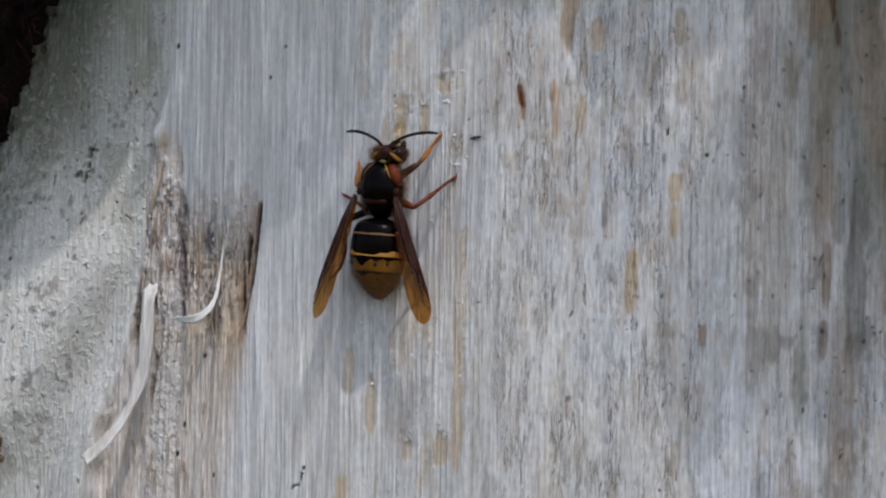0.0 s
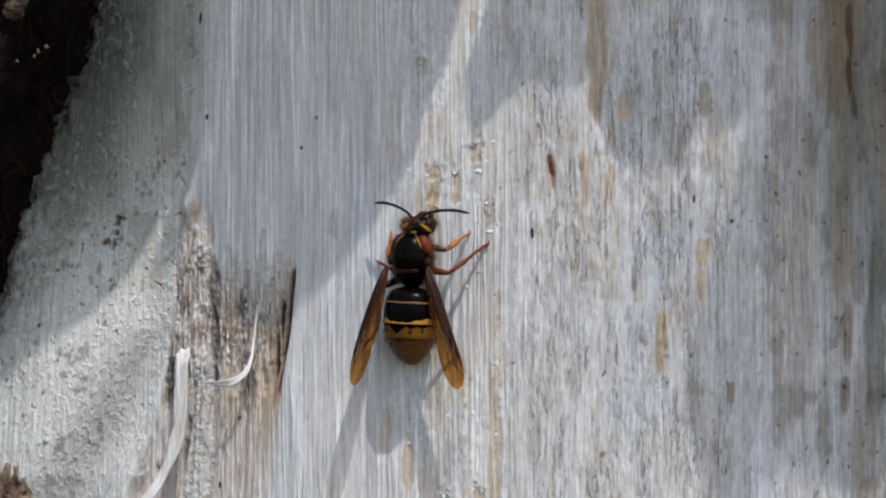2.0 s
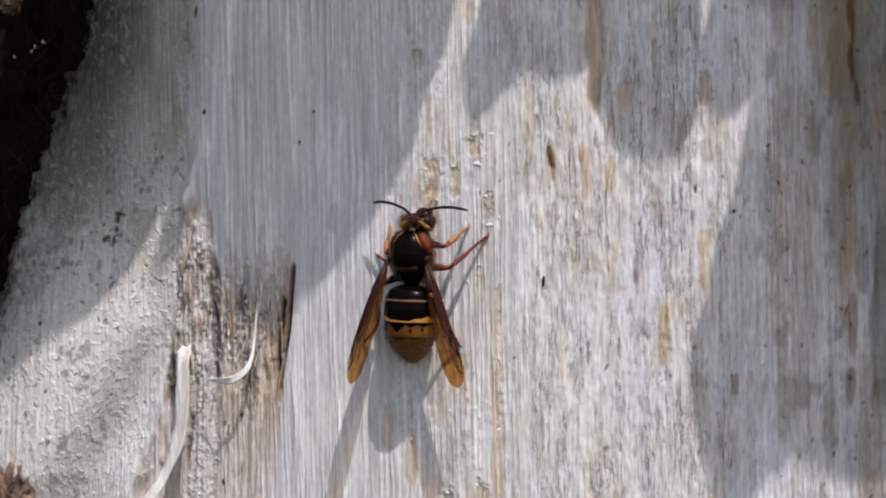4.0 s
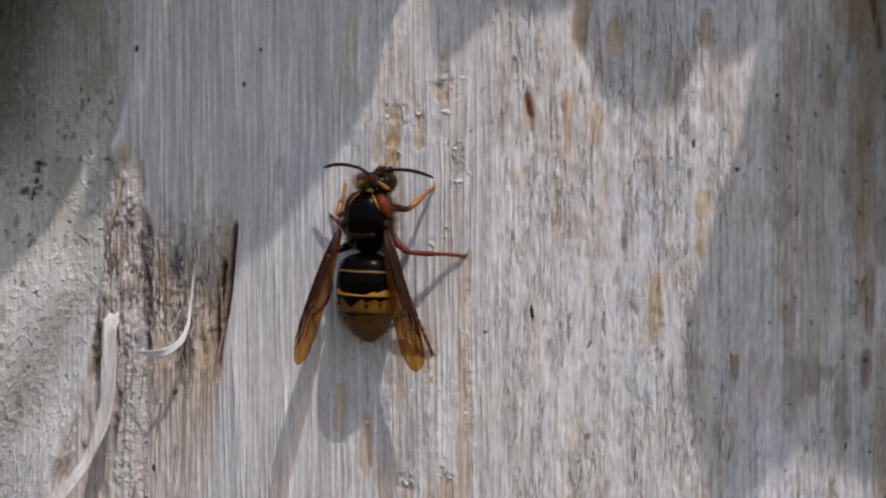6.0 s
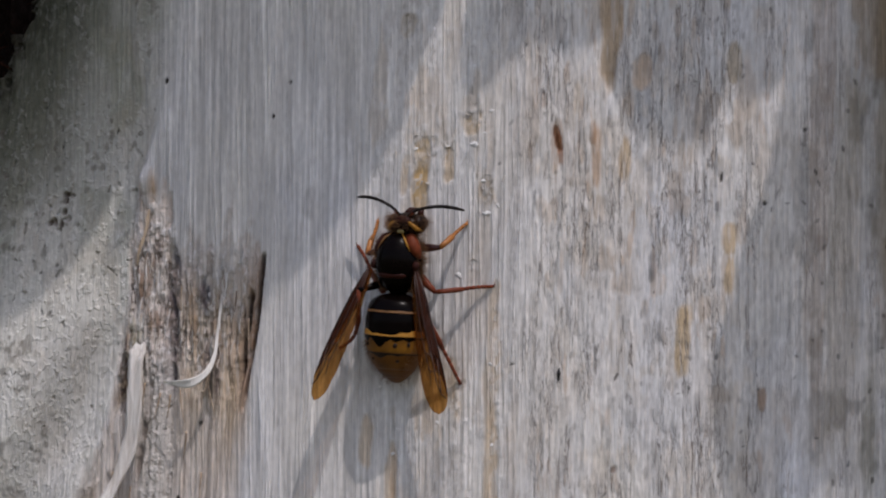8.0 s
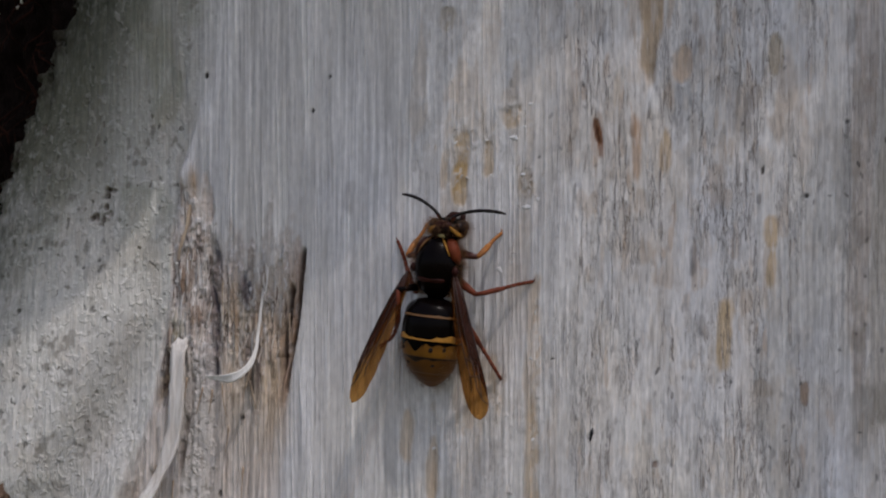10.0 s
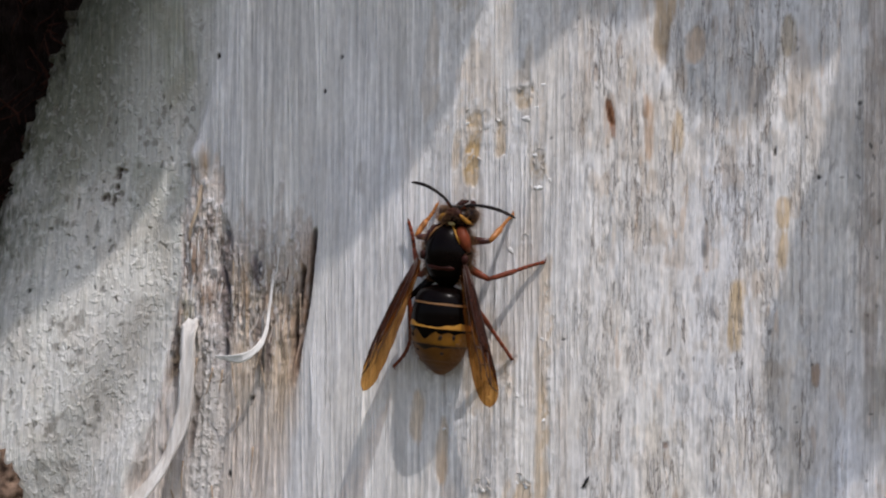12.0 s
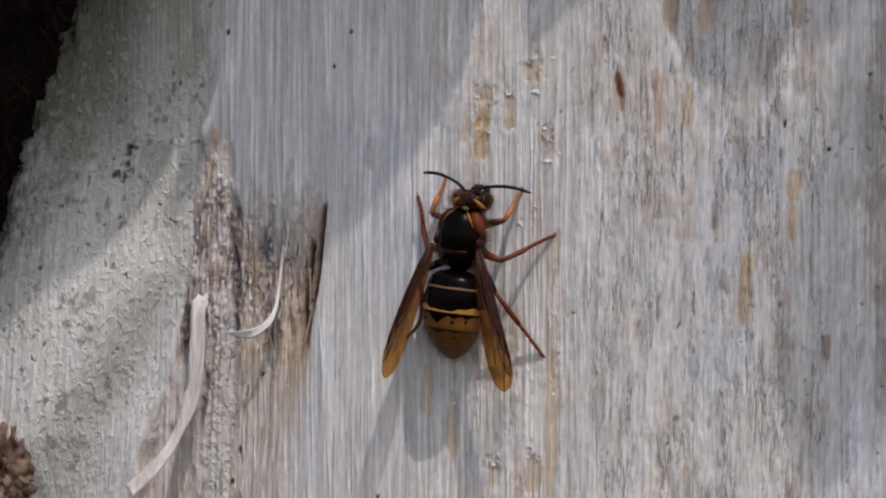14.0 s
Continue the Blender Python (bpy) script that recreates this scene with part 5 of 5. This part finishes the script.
part("band", margin(-6.29, -6.45, ((100, 22, 0.5), (60, 8, 0.2))), MURK, t4, "dark umber front margin")
for x, y, rx, ry in ((1.4, -7.2, 0.3, 0.2), (-1.7, -7.1, 0.32, 0.18)):
    mark(x, y, rx, ry, t4)
part("tergite", body_ring(-8.2, -9.3, 0.03), TAWNY, wasp, "dull ochre ring")
part("tergite", body_ring(-9.2, -9.98, 0.02), TAWNY, wasp, "pointed ochre tail ring")

thorax = part("thorax", loft(((8.0, 0.5, 0.5, 3.2), (7.7, 1.15, 1.2, 3.2), (7.2, 1.7, 1.8, 3.2), (6.4, 2.25, 2.3, 3.2), (5.4, 2.7, 2.6, 3.2), (4.4, 2.9, 2.68, 3.2), (3.4, 2.85, 2.55, 3.2),
                              (2.6, 2.62, 2.4, 3.15), (1.9, 2.3, 2.1, 3.1), (1.35, 1.95, 1.75, 3.05), (0.9, 1.3, 1.2, 3.1), (0.3, 0.6, 0.55, 3.15)), 36, wob=0.02), CHITIN, wasp, "glossy black thorax")
part("scutellum", blob((0, 2.75, 4.75), (1.9, 0.62, 0.85), seg=20), MAROON, thorax, "dark maroon plate")
part("scutellum", blob((0, 1.75, 4.2), (1.5, 0.42, 0.7), seg=16), MAROON, thorax, "dark maroon plate")
for s in (1, -1):
    c = [(s * 0.62, 7.62, 4.3), (s * 1.15, 7.1, 4.75), (s * 1.62, 6.4, 4.92), (s * 2.05, 5.6, 4.85), (s * 2.35, 4.9, 4.6)]
    part("pronotum", tube([(p[0] + (0.6 if s > 0 else -0.4), p[1] - 0.1, p[2] - (0.75 if s > 0 else 1.0)) for p in c], (0.45, 0.72, 0.78, 0.6, 0.2), 12), RUST if s > 0 else MAROON, thorax, "rust-red side plate")
    part("stripe", tube([(p[0] + s * 0.1, p[1], p[2] + 0.02) for p in c[:4]], (0.08, 0.14, 0.11, 0.04), 8), CREAM if s < 0 else YELLOW, thorax, "yellow stripe")
    part("tegula", blob((s * 2.75, 3.9, 4.35), (0.42, 0.6, 0.36), seg=14), MAROON, thorax, "maroon wing cap")

head = part("head", loft(((10.1, 0.6, 0.5, 2.8), (9.95, 1.3, 1.1, 2.85), (9.5, 2.0, 1.7, 2.9), (9.0, 2.3, 1.95, 3.0), (8.4, 2.3, 1.95, 3.1), (7.9, 1.95, 1.65, 3.15), (7.5, 1.2, 1.0, 3.2)), 28), CHITIN, wasp, "black-brown head")
part("crown", blob((0, 9.05, 4.45), (1.15, 0.7, 0.52), seg=16), MAROON, head, "dark maroon crown")
part("collar", blob((0.0, 7.95, 4.6), (0.55, 0.3, 0.3), seg=10), PALE, head, "pale yellow spot behind the head")
for s in (1, -1):
    part("eye", blob((s * 1.74, 9.1, 3.05), (0.66, 0.8, 1.3), seg=18), EYEMAT, head, "dark brown compound eye")
    part("temple", tube([(s * 0.95, 9.0, 4.72), (s * 1.35, 8.7, 4.66), (s * 1.85, 8.25, 4.2), (s * 2.1, 8.05, 3.4)], (0.12, 0.24, 0.27, 0.12), 8), YELLOW, head, "yellow streak behind the eye")
    part("mandible", tube([(s * 0.9, 9.9, 1.7), (s * 0.7, 10.5, 1.1), (s * 0.15, 10.7, 0.6)], (0.42, 0.36, 0.12), 8), MAROON, head, "dark reddish jaw")

head.location.x = 0.7 * MM  # held a little to the right

rs = random.Random(11)
bm = bmesh.new()
for k in range(1900):
    on_head = k % 3 == 0
    y = rs.uniform(7.7, 9.9) if on_head else rs.uniform(0.8, 7.6)
    a = rs.uniform(-0.2, 0.5) if rs.random() < 0.5 else math.pi - rs.uniform(-0.2, 0.5)
    if k % 2 == 0 and on_head:
        a = rs.uniform(0.6, 2.5)
    rx, rz = (2.3, 1.9) if on_head else (2.9, 2.4)
    f = math.sqrt(max(0.1, 1 - ((y - 8.8) / 1.5) ** 2)) if on_head else math.sqrt(max(0.15, 1 - ((y - 4.4) / 4.2) ** 2))
    p = Vector((rx * f * math.cos(a) + (0.7 if on_head else 0.0), y, 3.1 + rz * f * math.sin(a)))
    d = Vector((math.cos(a), rs.uniform(-0.5, 0.6), math.sin(a))).normalized()
    q = p + d * rs.uniform(0.3, 1.15)
    tube((p, q), (0.019, 0.006), 3, bm)
for k in range(500):
    y, a = rs.uniform(-9.9, -4.8), rs.choice((rs.uniform(-0.2, 0.8), math.pi - rs.uniform(-0.2, 0.8)))
    rx, rz, zc = belly(y)
    p = Vector((rx * math.cos(a), y, zc + rz * math.sin(a)))
    d = Vector((math.cos(a), -1.1, math.sin(a))).normalized()
    tube((p, p + d * rs.uniform(0.25, 0.7)), (0.014, 0.005), 3, bm)
fuzz = part("hair", bm, HAIR, wasp, "short brown hairs")
fuzz["kind"] = "stuff"


def antenna(s):
    pts, rad = [(0, 0, 0), (s * 0.6, 0.35, 0.25), (s * 1.25, 0.62, 0.35)], [0.16, 0.2, 0.19]
    for k in range(1, 12):
        q = k / 11
        pts.append((s * (1.25 + (5.8 if s > 0 else 5.0) * q), 0.62 + 0.45 * math.sin(q * 2.2) - 0.75 * q * q, 0.35 + 0.25 * math.sin(q * 3)))
        rad.append(0.155 + 0.03 * (k % 2) + 0.04 * math.sin(q * 3) - (0.09 if k == 11 else 0))
    ob = part("antenna", tube(pts, rad, 9), HORN, wasp, "dark curved antenna")
    part("scape", tube([(0, -0.1, -0.1), (s * 0.7, 0.36, 0.27)], (0.2, 0.23), 9), RUST, ob, "rusty antenna base")
    return ob


def wing(s):
    """The fore wing folded lengthwise; x outwards, the tip at y = -16.7."""
    L = 16.7
    tips = [0, 0.04, 0.1, 0.2, 0.35, 0.5, 0.65, 0.78, 0.88, 0.94, 0.975, 0.992, 1.0]
    outer = [0.3, 0.5, 0.66, 0.8, 0.95, 1.12, 1.3, 1.42, 1.36, 1.12, 0.76, 0.4, 0.0]
    if s < 0:
        outer = [0.3, 0.6, 0.85, 1.1, 1.4, 1.58, 1.66, 1.6, 1.42, 1.14, 0.76, 0.4, 0.0]
    inner = [0.3, 0.5, 0.68, 0.9, 1.15, 1.32, 1.42, 1.4, 1.22, 0.95, 0.6, 0.3, 0.0]

    def sheet(a0, a1, q0, q1, z, thick, steps=44, across=8, taper=0.0):
        """The stretch of the blade between the shares a0..a1 across and q0..q1 along."""
        bm = bmesh.new()
        top, bot = [], []
        for k in range(steps + 1):
            q = q0 + (q1 - q0) * k / steps
            o, i = np.interp(q, tips, outer), np.interp(q, tips, inner)
            r0, r1 = [], []
            for j in range(across + 1):
                lo = a0 + (0.97 - a0) * taper * (k / steps) ** 1.15
                f = lo + (a1 - lo) * j / across
                x = -i + (o + i) * f
                zz = z + 0.28 * math.sin(f * math.pi) + 0.05 * math.sin(f * 19 + q * 3) + 0.05 * math.sin(q * 40 + f * 6)
                r0.append(bm.verts.new(Vector((s * x, -L * q, zz + thick)) * MM))
                r1.append(bm.verts.new(Vector((s * x, -L * q, zz)) * MM))
            top.append(r0)
            bot.append(r1)
        for k in range(steps):
            for j in range(across):
                bm.faces.new((top[k][j], top[k][j + 1], top[k + 1][j + 1], top[k + 1][j]))
                bm.faces.new((bot[k][j + 1], bot[k][j], bot[k + 1][j], bot[k + 1][j + 1]))
            bm.faces.new((bot[k][0], top[k][0], top[k + 1][0], bot[k + 1][0]))
            bm.faces.new((top[k][across], bot[k][across], bot[k + 1][across], top[k + 1][across]))
        return bm
    ob = part("wing", sheet(0, 1, 0, 1, 0, 0.03), WING, wasp, "folded amber wing with dark veins")
    part("costal_cell", sheet(0.15, 1.0, 0.0, 0.86, 0.09, 0.03, 40, 5, 1.0), WINGDARK, ob, "smoky dark front margin")
    part("hind_wing", sheet(0.05, 0.75, 0.02, 0.72, -0.16, 0.03, 34, 5, 0.72), WING, ob, "hind wing tucked under")

    def vein(pts, r):
        out = []
        for q, f in pts:
            o, i = np.interp(q, tips, outer), np.interp(q, tips, inner)
            out.append((s * (-i + (o + i) * f), -L * q, 0.13 + 0.28 * math.sin(f * math.pi)))
        part("vein", tube(out, [1.15 * r] * len(out), 6), VEIN, ob)
    vein(((0, 0.9), (0.2, 0.97), (0.4, 0.97), (0.6, 0.97), (0.75, 0.97)), 0.09)
    vein(((0, 0.5), (0.2, 0.55), (0.4, 0.58), (0.55, 0.62), (0.62, 0.85)), 0.06)
    vein(((0.02, 0.3), (0.2, 0.3), (0.4, 0.32), (0.56, 0.38), (0.7, 0.45), (0.8, 0.36)), 0.05)
    vein(((0.55, 0.62), (0.66, 0.66), (0.78, 0.62), (0.86, 0.72)), 0.06)
    vein(((0.62, 0.85), (0.75, 0.78), (0.86, 0.72), (0.9, 0.95)), 0.06)
    vein(((0.56, 0.38), (0.58, 0.52), (0.6, 0.66)), 0.055)
    vein(((0.70, 0.45), (0.70, 0.65), (0.71, 0.8)), 0.055)
    return ob


LEGS = {}


def leg(key, root, thigh, shin, mats, stout=1.0, bow=0.0):
    femur_mat, shin_mat = mats
    pts = [(-0.5, 0, -0.15), (0, 0, 0), (thigh * 0.25, 0, 0.05), (thigh * 0.6, 0, 0.06), (thigh, 0, 0)]
    ob = part("leg", tube(pts, (0.58, 0.56, 0.54, 0.45, 0.3), 10), femur_mat, wasp, "jointed leg")
    t = 0.5 * shin
    bend = lambda x: bow * math.sin(math.pi * min(1, x / shin))
    sh = part("shin", tube([(0, 0, 0), (t * 0.3, bend(t * 0.3), 0.05), (t * 0.75, bend(t * 0.75), 0.03), (t, bend(t), 0)], [stout * r for r in (0.24, 0.30, 0.34, 0.25)], 9), shin_mat, ob)
    bm = bmesh.new()
    n = 5
    for k in range(n):
        x0, x1 = t + (shin - t) * k / n, t + (shin - t) * (k + 0.94) / n
        drop = lambda x: -0.10 * math.sin((x - t) / (shin - t) * math.pi)
        tube([(x0, bend(x0), drop(x0)), (x1 * 0.8 + x0 * 0.2, bend(x1 * 0.8 + x0 * 0.2), drop(x1)), (x1, bend(x1), drop(x1))], (0.19, 0.265 - 0.014 * k, 0.21), 7, bm)
    tube([(shin, 0, 0), (shin + 0.25, 0.22, -0.05), (shin + 0.3, 0.36, -0.2)], (0.09, 0.07, 0.02), 5, bm)
    tube([(shin, 0, 0), (shin + 0.25, -0.22, -0.05), (shin + 0.3, -0.36, -0.2)], (0.09, 0.07, 0.02), 5, bm)
    for s in (-1, 1):
        tube([(t, bend(t), 0), (t + 0.45, bend(t) + s * 0.22, -0.1)], (0.06, 0.015), 5, bm)
    me = bpy.data.meshes.new("tarsus")
    bm.to_mesh(me)
    bm.free()
    # the foot stays one with its shin
    both = bmesh.new()
    both.from_mesh(sh.data)
    both.from_mesh(me)
    both.to_mesh(sh.data)
    both.free()
    sh.data.polygons.foreach_set("use_smooth", [True] * len(sh.data.polygons))
    bpy.data.meshes.remove(me)
    LEGS[key] = (ob, sh, Vector(root), thigh, shin)


for s, c in ((1, "r"), (-1, "l")):
    leg(c + "1", (s * 1.5, 6.1, 1.9), 3.3, 4.9, (THIGH, LEGGOLD), 1.15)
    leg(c + "2", (s * 1.8, 3.0 if s > 0 else 3.9, 1.7), 3.5, 7.0, (LEGRED, LEGRED))
    leg(c + "3", (s * 1.7, 1.9, 1.7), 4.8, 9.6, (CHITIN, LEGRED), 1.0, 1.7 if s < 0 else 0.0)

feeler = {1: antenna(1), -1: antenna(-1)}
blade = {1: wing(1), -1: wing(-1)}


# ---- a tiny dark insect that runs down the wood ----
def tiny_insect():
    ob = tagged(new("tiny_insect"), "tiny black insect crawling down the pale wood", "insect")
    part("body", loft(((0.75, 0.03, 0.03, 0.2), (0.68, 0.12, 0.1, 0.2), (0.45, 0.15, 0.12, 0.22), (0.3, 0.11, 0.1, 0.22), (0.15, 0.17, 0.14, 0.23), (-0.2, 0.19, 0.15, 0.23), (-0.55, 0.13, 0.1, 0.2), (-0.8, 0.02, 0.02, 0.18)), 12), BUG, ob)
    for s in (1, -1):
        part("feeler", tube([(s * 0.05, 0.7, 0.22), (s * 0.2, 1.0, 0.25)], (0.025, 0.012), 5), BUG, ob)
        for y, dy in ((0.4, 0.2), (0.15, 0.0), (-0.05, -0.22)):
            part("leg", tube([(s * 0.1, y, 0.2), (s * 0.25, y + dy * 0.5, 0.24), (s * 0.36, y + dy, 0.0)], (0.03, 0.025, 0.015), 5), BUG, ob)
    return ob


runner = tiny_insect()


# ---- motions ----
# seconds, place of the body's middle (u, v) and its turn
BODY = ((0.0, -0.9, 0.9, -4.0), (0.5, -1.2, 1.0, -6.5), (1.0, -1.1, 0.9, -4.0), (1.5, -1.3, 0.6, -2.2), (2.0, -1.6, 0.6, -3.0), (4.5, -1.6, -0.1, -3.0), (5.0, -1.2, -0.6, -3.8),
        (5.5, -1.6, -0.8, -4.5), (6.0, -1.7, -0.4, -2.8), (6.5, -1.6, -0.8, -3.2), (7.0, -1.4, -1.2, -1.8), (9.5, -1.8, -2.3, -6.4), (10.0, -1.8, -2.7, -6.4), (10.5, -1.7, -2.7, -6.3),
        (11.0, -1.6, -3.4, -6.6), (11.5, -2.3, -3.4, -6.2), (12.0, -2.0, -3.6, -6.3), (12.5, -2.0, -4.0, -5.0), (13.0, -2.0, -4.3, -4.3), (13.5, -2.2, -4.7, -4.8), (14.0, -1.6, -4.8, -7.4))
# seconds, tip of the left and of the right wing in the body's space
TIPS_L = ((0.0, -6.8, -12.4), (0.5, -6.4, -12.4), (1.0, -7.6, -12.4), (1.5, -6.8, -12.4), (2.0, -6.8, -12.4), (4.5, -7.6, -11.9), (5.0, -8.1, -12.5), (6.0, -7.3, -12.0), (7.0, -8.1, -11.9),
          (9.5, -8.8, -11.7), (10.0, -8.1, -12.1), (11.0, -8.7, -11.8), (11.5, -7.7, -12.4), (12.5, -8.1, -12.2), (13.0, -7.4, -12.4), (13.5, -6.1, -12.6), (14.0, -6.6, -12.8))
TIPS_R = ((0.0, 7.2, -12.6), (0.5, 7.3, -12.4), (1.0, 6.3, -13.0), (1.5, 6.8, -12.4), (2.0, 6.7, -12.7), (4.5, 6.3, -12.3), (5.0, 5.5, -13.3), (6.0, 6.1, -12.6), (7.0, 5.5, -13.0),
          (9.5, 5.9, -12.9), (10.0, 6.5, -12.4), (11.0, 6.1, -12.8), (11.5, 7.2, -12.8), (12.5, 6.1, -12.4), (13.0, 6.3, -12.3), (13.5, 7.6, -12.0), (14.0, 6.9, -12.0))
# seconds, tip of the left and of the right antenna in the body's space
HORN_L = ((0.0, -5.8, 10.7), (0.5, -5.7, 11.1), (1.0, -6.3, 10.4), (2.0, -6.1, 10.9), (4.5, -5.9, 10.5), (5.0, -6.0, 11.0), (6.0, -5.6, 9.7), (6.5, -5.2, 10.6), (7.0, -6.0, 10.9),
          (9.5, -4.8, 10.6), (10.0, -5.8, 11.4), (10.5, -5.9, 10.9), (11.0, -6.0, 12.3), (11.5, -6.4, 10.5), (12.0, -4.8, 11.0), (12.5, -6.0, 10.4), (13.5, -6.1, 10.4), (14.0, -6.9, 10.8))
HORN_R = ((0.0, 6.6, 11.1), (0.5, 7.1, 10.3), (1.0, 7.0, 11.1), (1.5, 6.9, 11.0), (2.0, 7.4, 10.1), (5.0, 6.9, 9.9), (6.0, 7.4, 9.1), (6.5, 7.6, 8.5), (7.0, 7.0, 10.5), (9.5, 7.0, 9.4),
          (10.0, 7.1, 10.6), (11.0, 7.0, 9.5), (12.0, 7.3, 8.8), (13.0, 7.2, 9.3), (13.5, 7.3, 10.0), (14.0, 6.6, 9.9))
# seconds and place on the wood of each foot
FEET = {"r1": ((0.0, 5.35, 12.1), (1.1, 5.4, 12.3), (1.4, 4.8, 8.1), (6.6, 4.6, 7.5), (7.0, 5.1, 6.7), (9.6, 5.3, 7.0), (9.9, 4.5, 5.15), (14.0, 4.45, 4.9)),
        "r2": ((0.0, 7.4, 6.6), (4.7, 7.3, 6.6), (5.0, 9.0, -1.1), (5.3, 8.25, -0.6), (14.0, 8.25, -0.5)),
        "r3": ((0.0, 3.0, -8.4), (4.6, 3.1, -8.0), (4.9, 3.9, -10.8), (5.3, 4.2, -12.0), (12.6, 4.4, -11.9), (12.9, 7.1, -14.7), (14.0, 7.0, -14.6)),
        "l1": ((0.0, -6.2, 8.5), (1.2, -6.3, 8.3), (7.2, -6.4, 8.0), (9.3, -4.7, 6.2), (14.0, -5.0, 6.4)),
        "l2": ((0.0, -8.2, 4.3), (14.0, -8.5, 4.3)),
        "l3": ((0.0, -10.2, -6.8), (9.5, -10.8, -8.2), (11.6, -10.3, -8.6), (11.9, -10.3, -13.1), (14.0, -9.8, -12.6))}
# seconds, place and turn of the tiny insect
RUN = ((0.0, 9.95, 11.6, -80), (0.5, 10.4, 11.5, -125), (1.0, 11.4, 11.0, -128), (1.5, 12.8, 9.4, -140), (2.0, 13.4, 8.0, -178), (4.5, 15.1, -1.5, -185), (5.0, 15.5, -3.7, -160), (5.5, 15.9, -5.9, -155),
       (6.0, 16.2, -7.0, -170), (6.5, 16.3, -8.4, -172), (7.0, 16.3, -9.0, -182), (9.5, 15.6, -15.9, -185), (10.0, 15.2, -18.2, -192), (10.5, 14.3, -19.8, -215), (11.0, 13.8, -21.9, -205),
       (11.5, 13.9, -23.9, -172), (12.0, 13.3, -26.0, -210), (12.5, 12.3, -27.3, -200), (13.0, 11.5, -29.6, -215), (13.5, 10.6, -31.7, -200), (14.0, 9.6, -33.2, -205))


def along(rows, t):
    ts = [r[0] for r in rows]
    return [float(np.interp(t, ts, [r[k] for r in rows])) for k in range(1, len(rows[0]))]


def frame_of(x, up):
    x = x.normalized()
    y = up.cross(x).normalized()
    return Matrix((x, y, x.cross(y))).transposed()


def body_pose(t):
    u, v, turn = along(BODY, t)
    return trunk_pose(u - 0.35, v - 0.35, 0.05, turn) @ pose(0, 0, 0, 0, -10, 0)


def leg_rows(key):
    ob, sh, root, a, b = LEGS[key]
    side = 1 if key[0] == "r" else -1
    times = sorted({r[0] for r in BODY} | {r[0] for r in FEET[key]} | {2.2, 3.0, 3.8, 7.8, 8.6})
    thigh_rows, shin_rows = [], []
    for t in times:
        u, v = along(FEET[key], t)
        foot = body_pose(t).inverted() @ on_trunk(u, v, 0.15) / MM
        d = foot - root
        reach = min(d.length, (a + b) * 0.985)
        x = d.normalized()
        out = Vector({"1": (side * 1.0, -0.3, 0.6), "2": (side * 0.2, -0.75 if side > 0 else -1.0, 0.9 if side > 0 else 0.2), "3": (side * 0.35, -0.1, 1.0)}[key[1]])
        n = (out - x * out.dot(x)).normalized()
        c = (a * a + reach * reach - b * b) / (2 * a * reach)
        c = max(-0.98, min(0.98, c))
        knee = root + (x * c + n * math.sqrt(1 - c * c)) * a
        f = frame_of(knee - root, n)
        g = frame_of(foot - knee, n)
        thigh_rows.append((t, Matrix.Translation(root * MM) @ f.to_4x4()))
        shin_rows.append((t, Matrix.Translation((a * MM, 0, 0)) @ (f.transposed() @ g).to_4x4()))
    return thigh_rows, shin_rows


def wing_rows(rows, s):
    root, out = Vector((s * 2.95, 3.3, 4.7)), []
    for t, x, y in rows:
        d = Vector((x + 1.4, y + 0.35, 7.8 if s < 0 else 4.5)) - root
        f = frame_of(-d, Vector((0, 0, 1)))
        m = Matrix((-f.col[1], f.col[0], f.col[2])).transposed().to_4x4()
        out.append((t, Matrix.Translation(root * MM) @ m @ pose(0, 0, 0, 0, s * 16, 0)))
    return out


def horn_rows(rows, s):
    root, out = Vector((s * 0.55 + 0.7, 9.75, 4.0)), []
    for t, x, y in rows:
        a = math.degrees(math.atan2(y + 0.3 - root.y, s * (x + 0.8 - root.x))) * s
        out.append((t, Matrix.Translation(root * MM) @ pose(0, 0, 0, 0, s * 6, a)))
    return out


def motions():
    walk(wasp, [(t, body_pose(t)) for t, *_ in BODY])
    for key in LEGS:
        thigh_rows, shin_rows = leg_rows(key)
        walk(LEGS[key][0], thigh_rows)
        walk(LEGS[key][1], shin_rows)
    walk(blade[-1], wing_rows(TIPS_L, -1))
    walk(blade[1], wing_rows(TIPS_R, 1))
    walk(feeler[-1], horn_rows(HORN_L, -1))
    walk(feeler[1], horn_rows(HORN_R, 1))
    walk(runner, [(t, trunk_pose(u, v, 0.05, a)) for t, u, v, a in RUN])
    walk(swaying, [(t, Matrix.Translation(BRANCH_FOOT) @ pose(0, 0, 0, 0, 0, a)) for t, a in SWAY])
    turn = SUN.to_track_quat("Z", "Y").to_matrix().to_4x4()
    walk(dimming_cloud, [(t, Matrix.Translation(Vector((0, 0, EYE_Z)) + SUN * 150 - turn.col[0].to_3d() * (t - 7) * 2) @ turn) for t in (0.0, 14.0)])


motions()
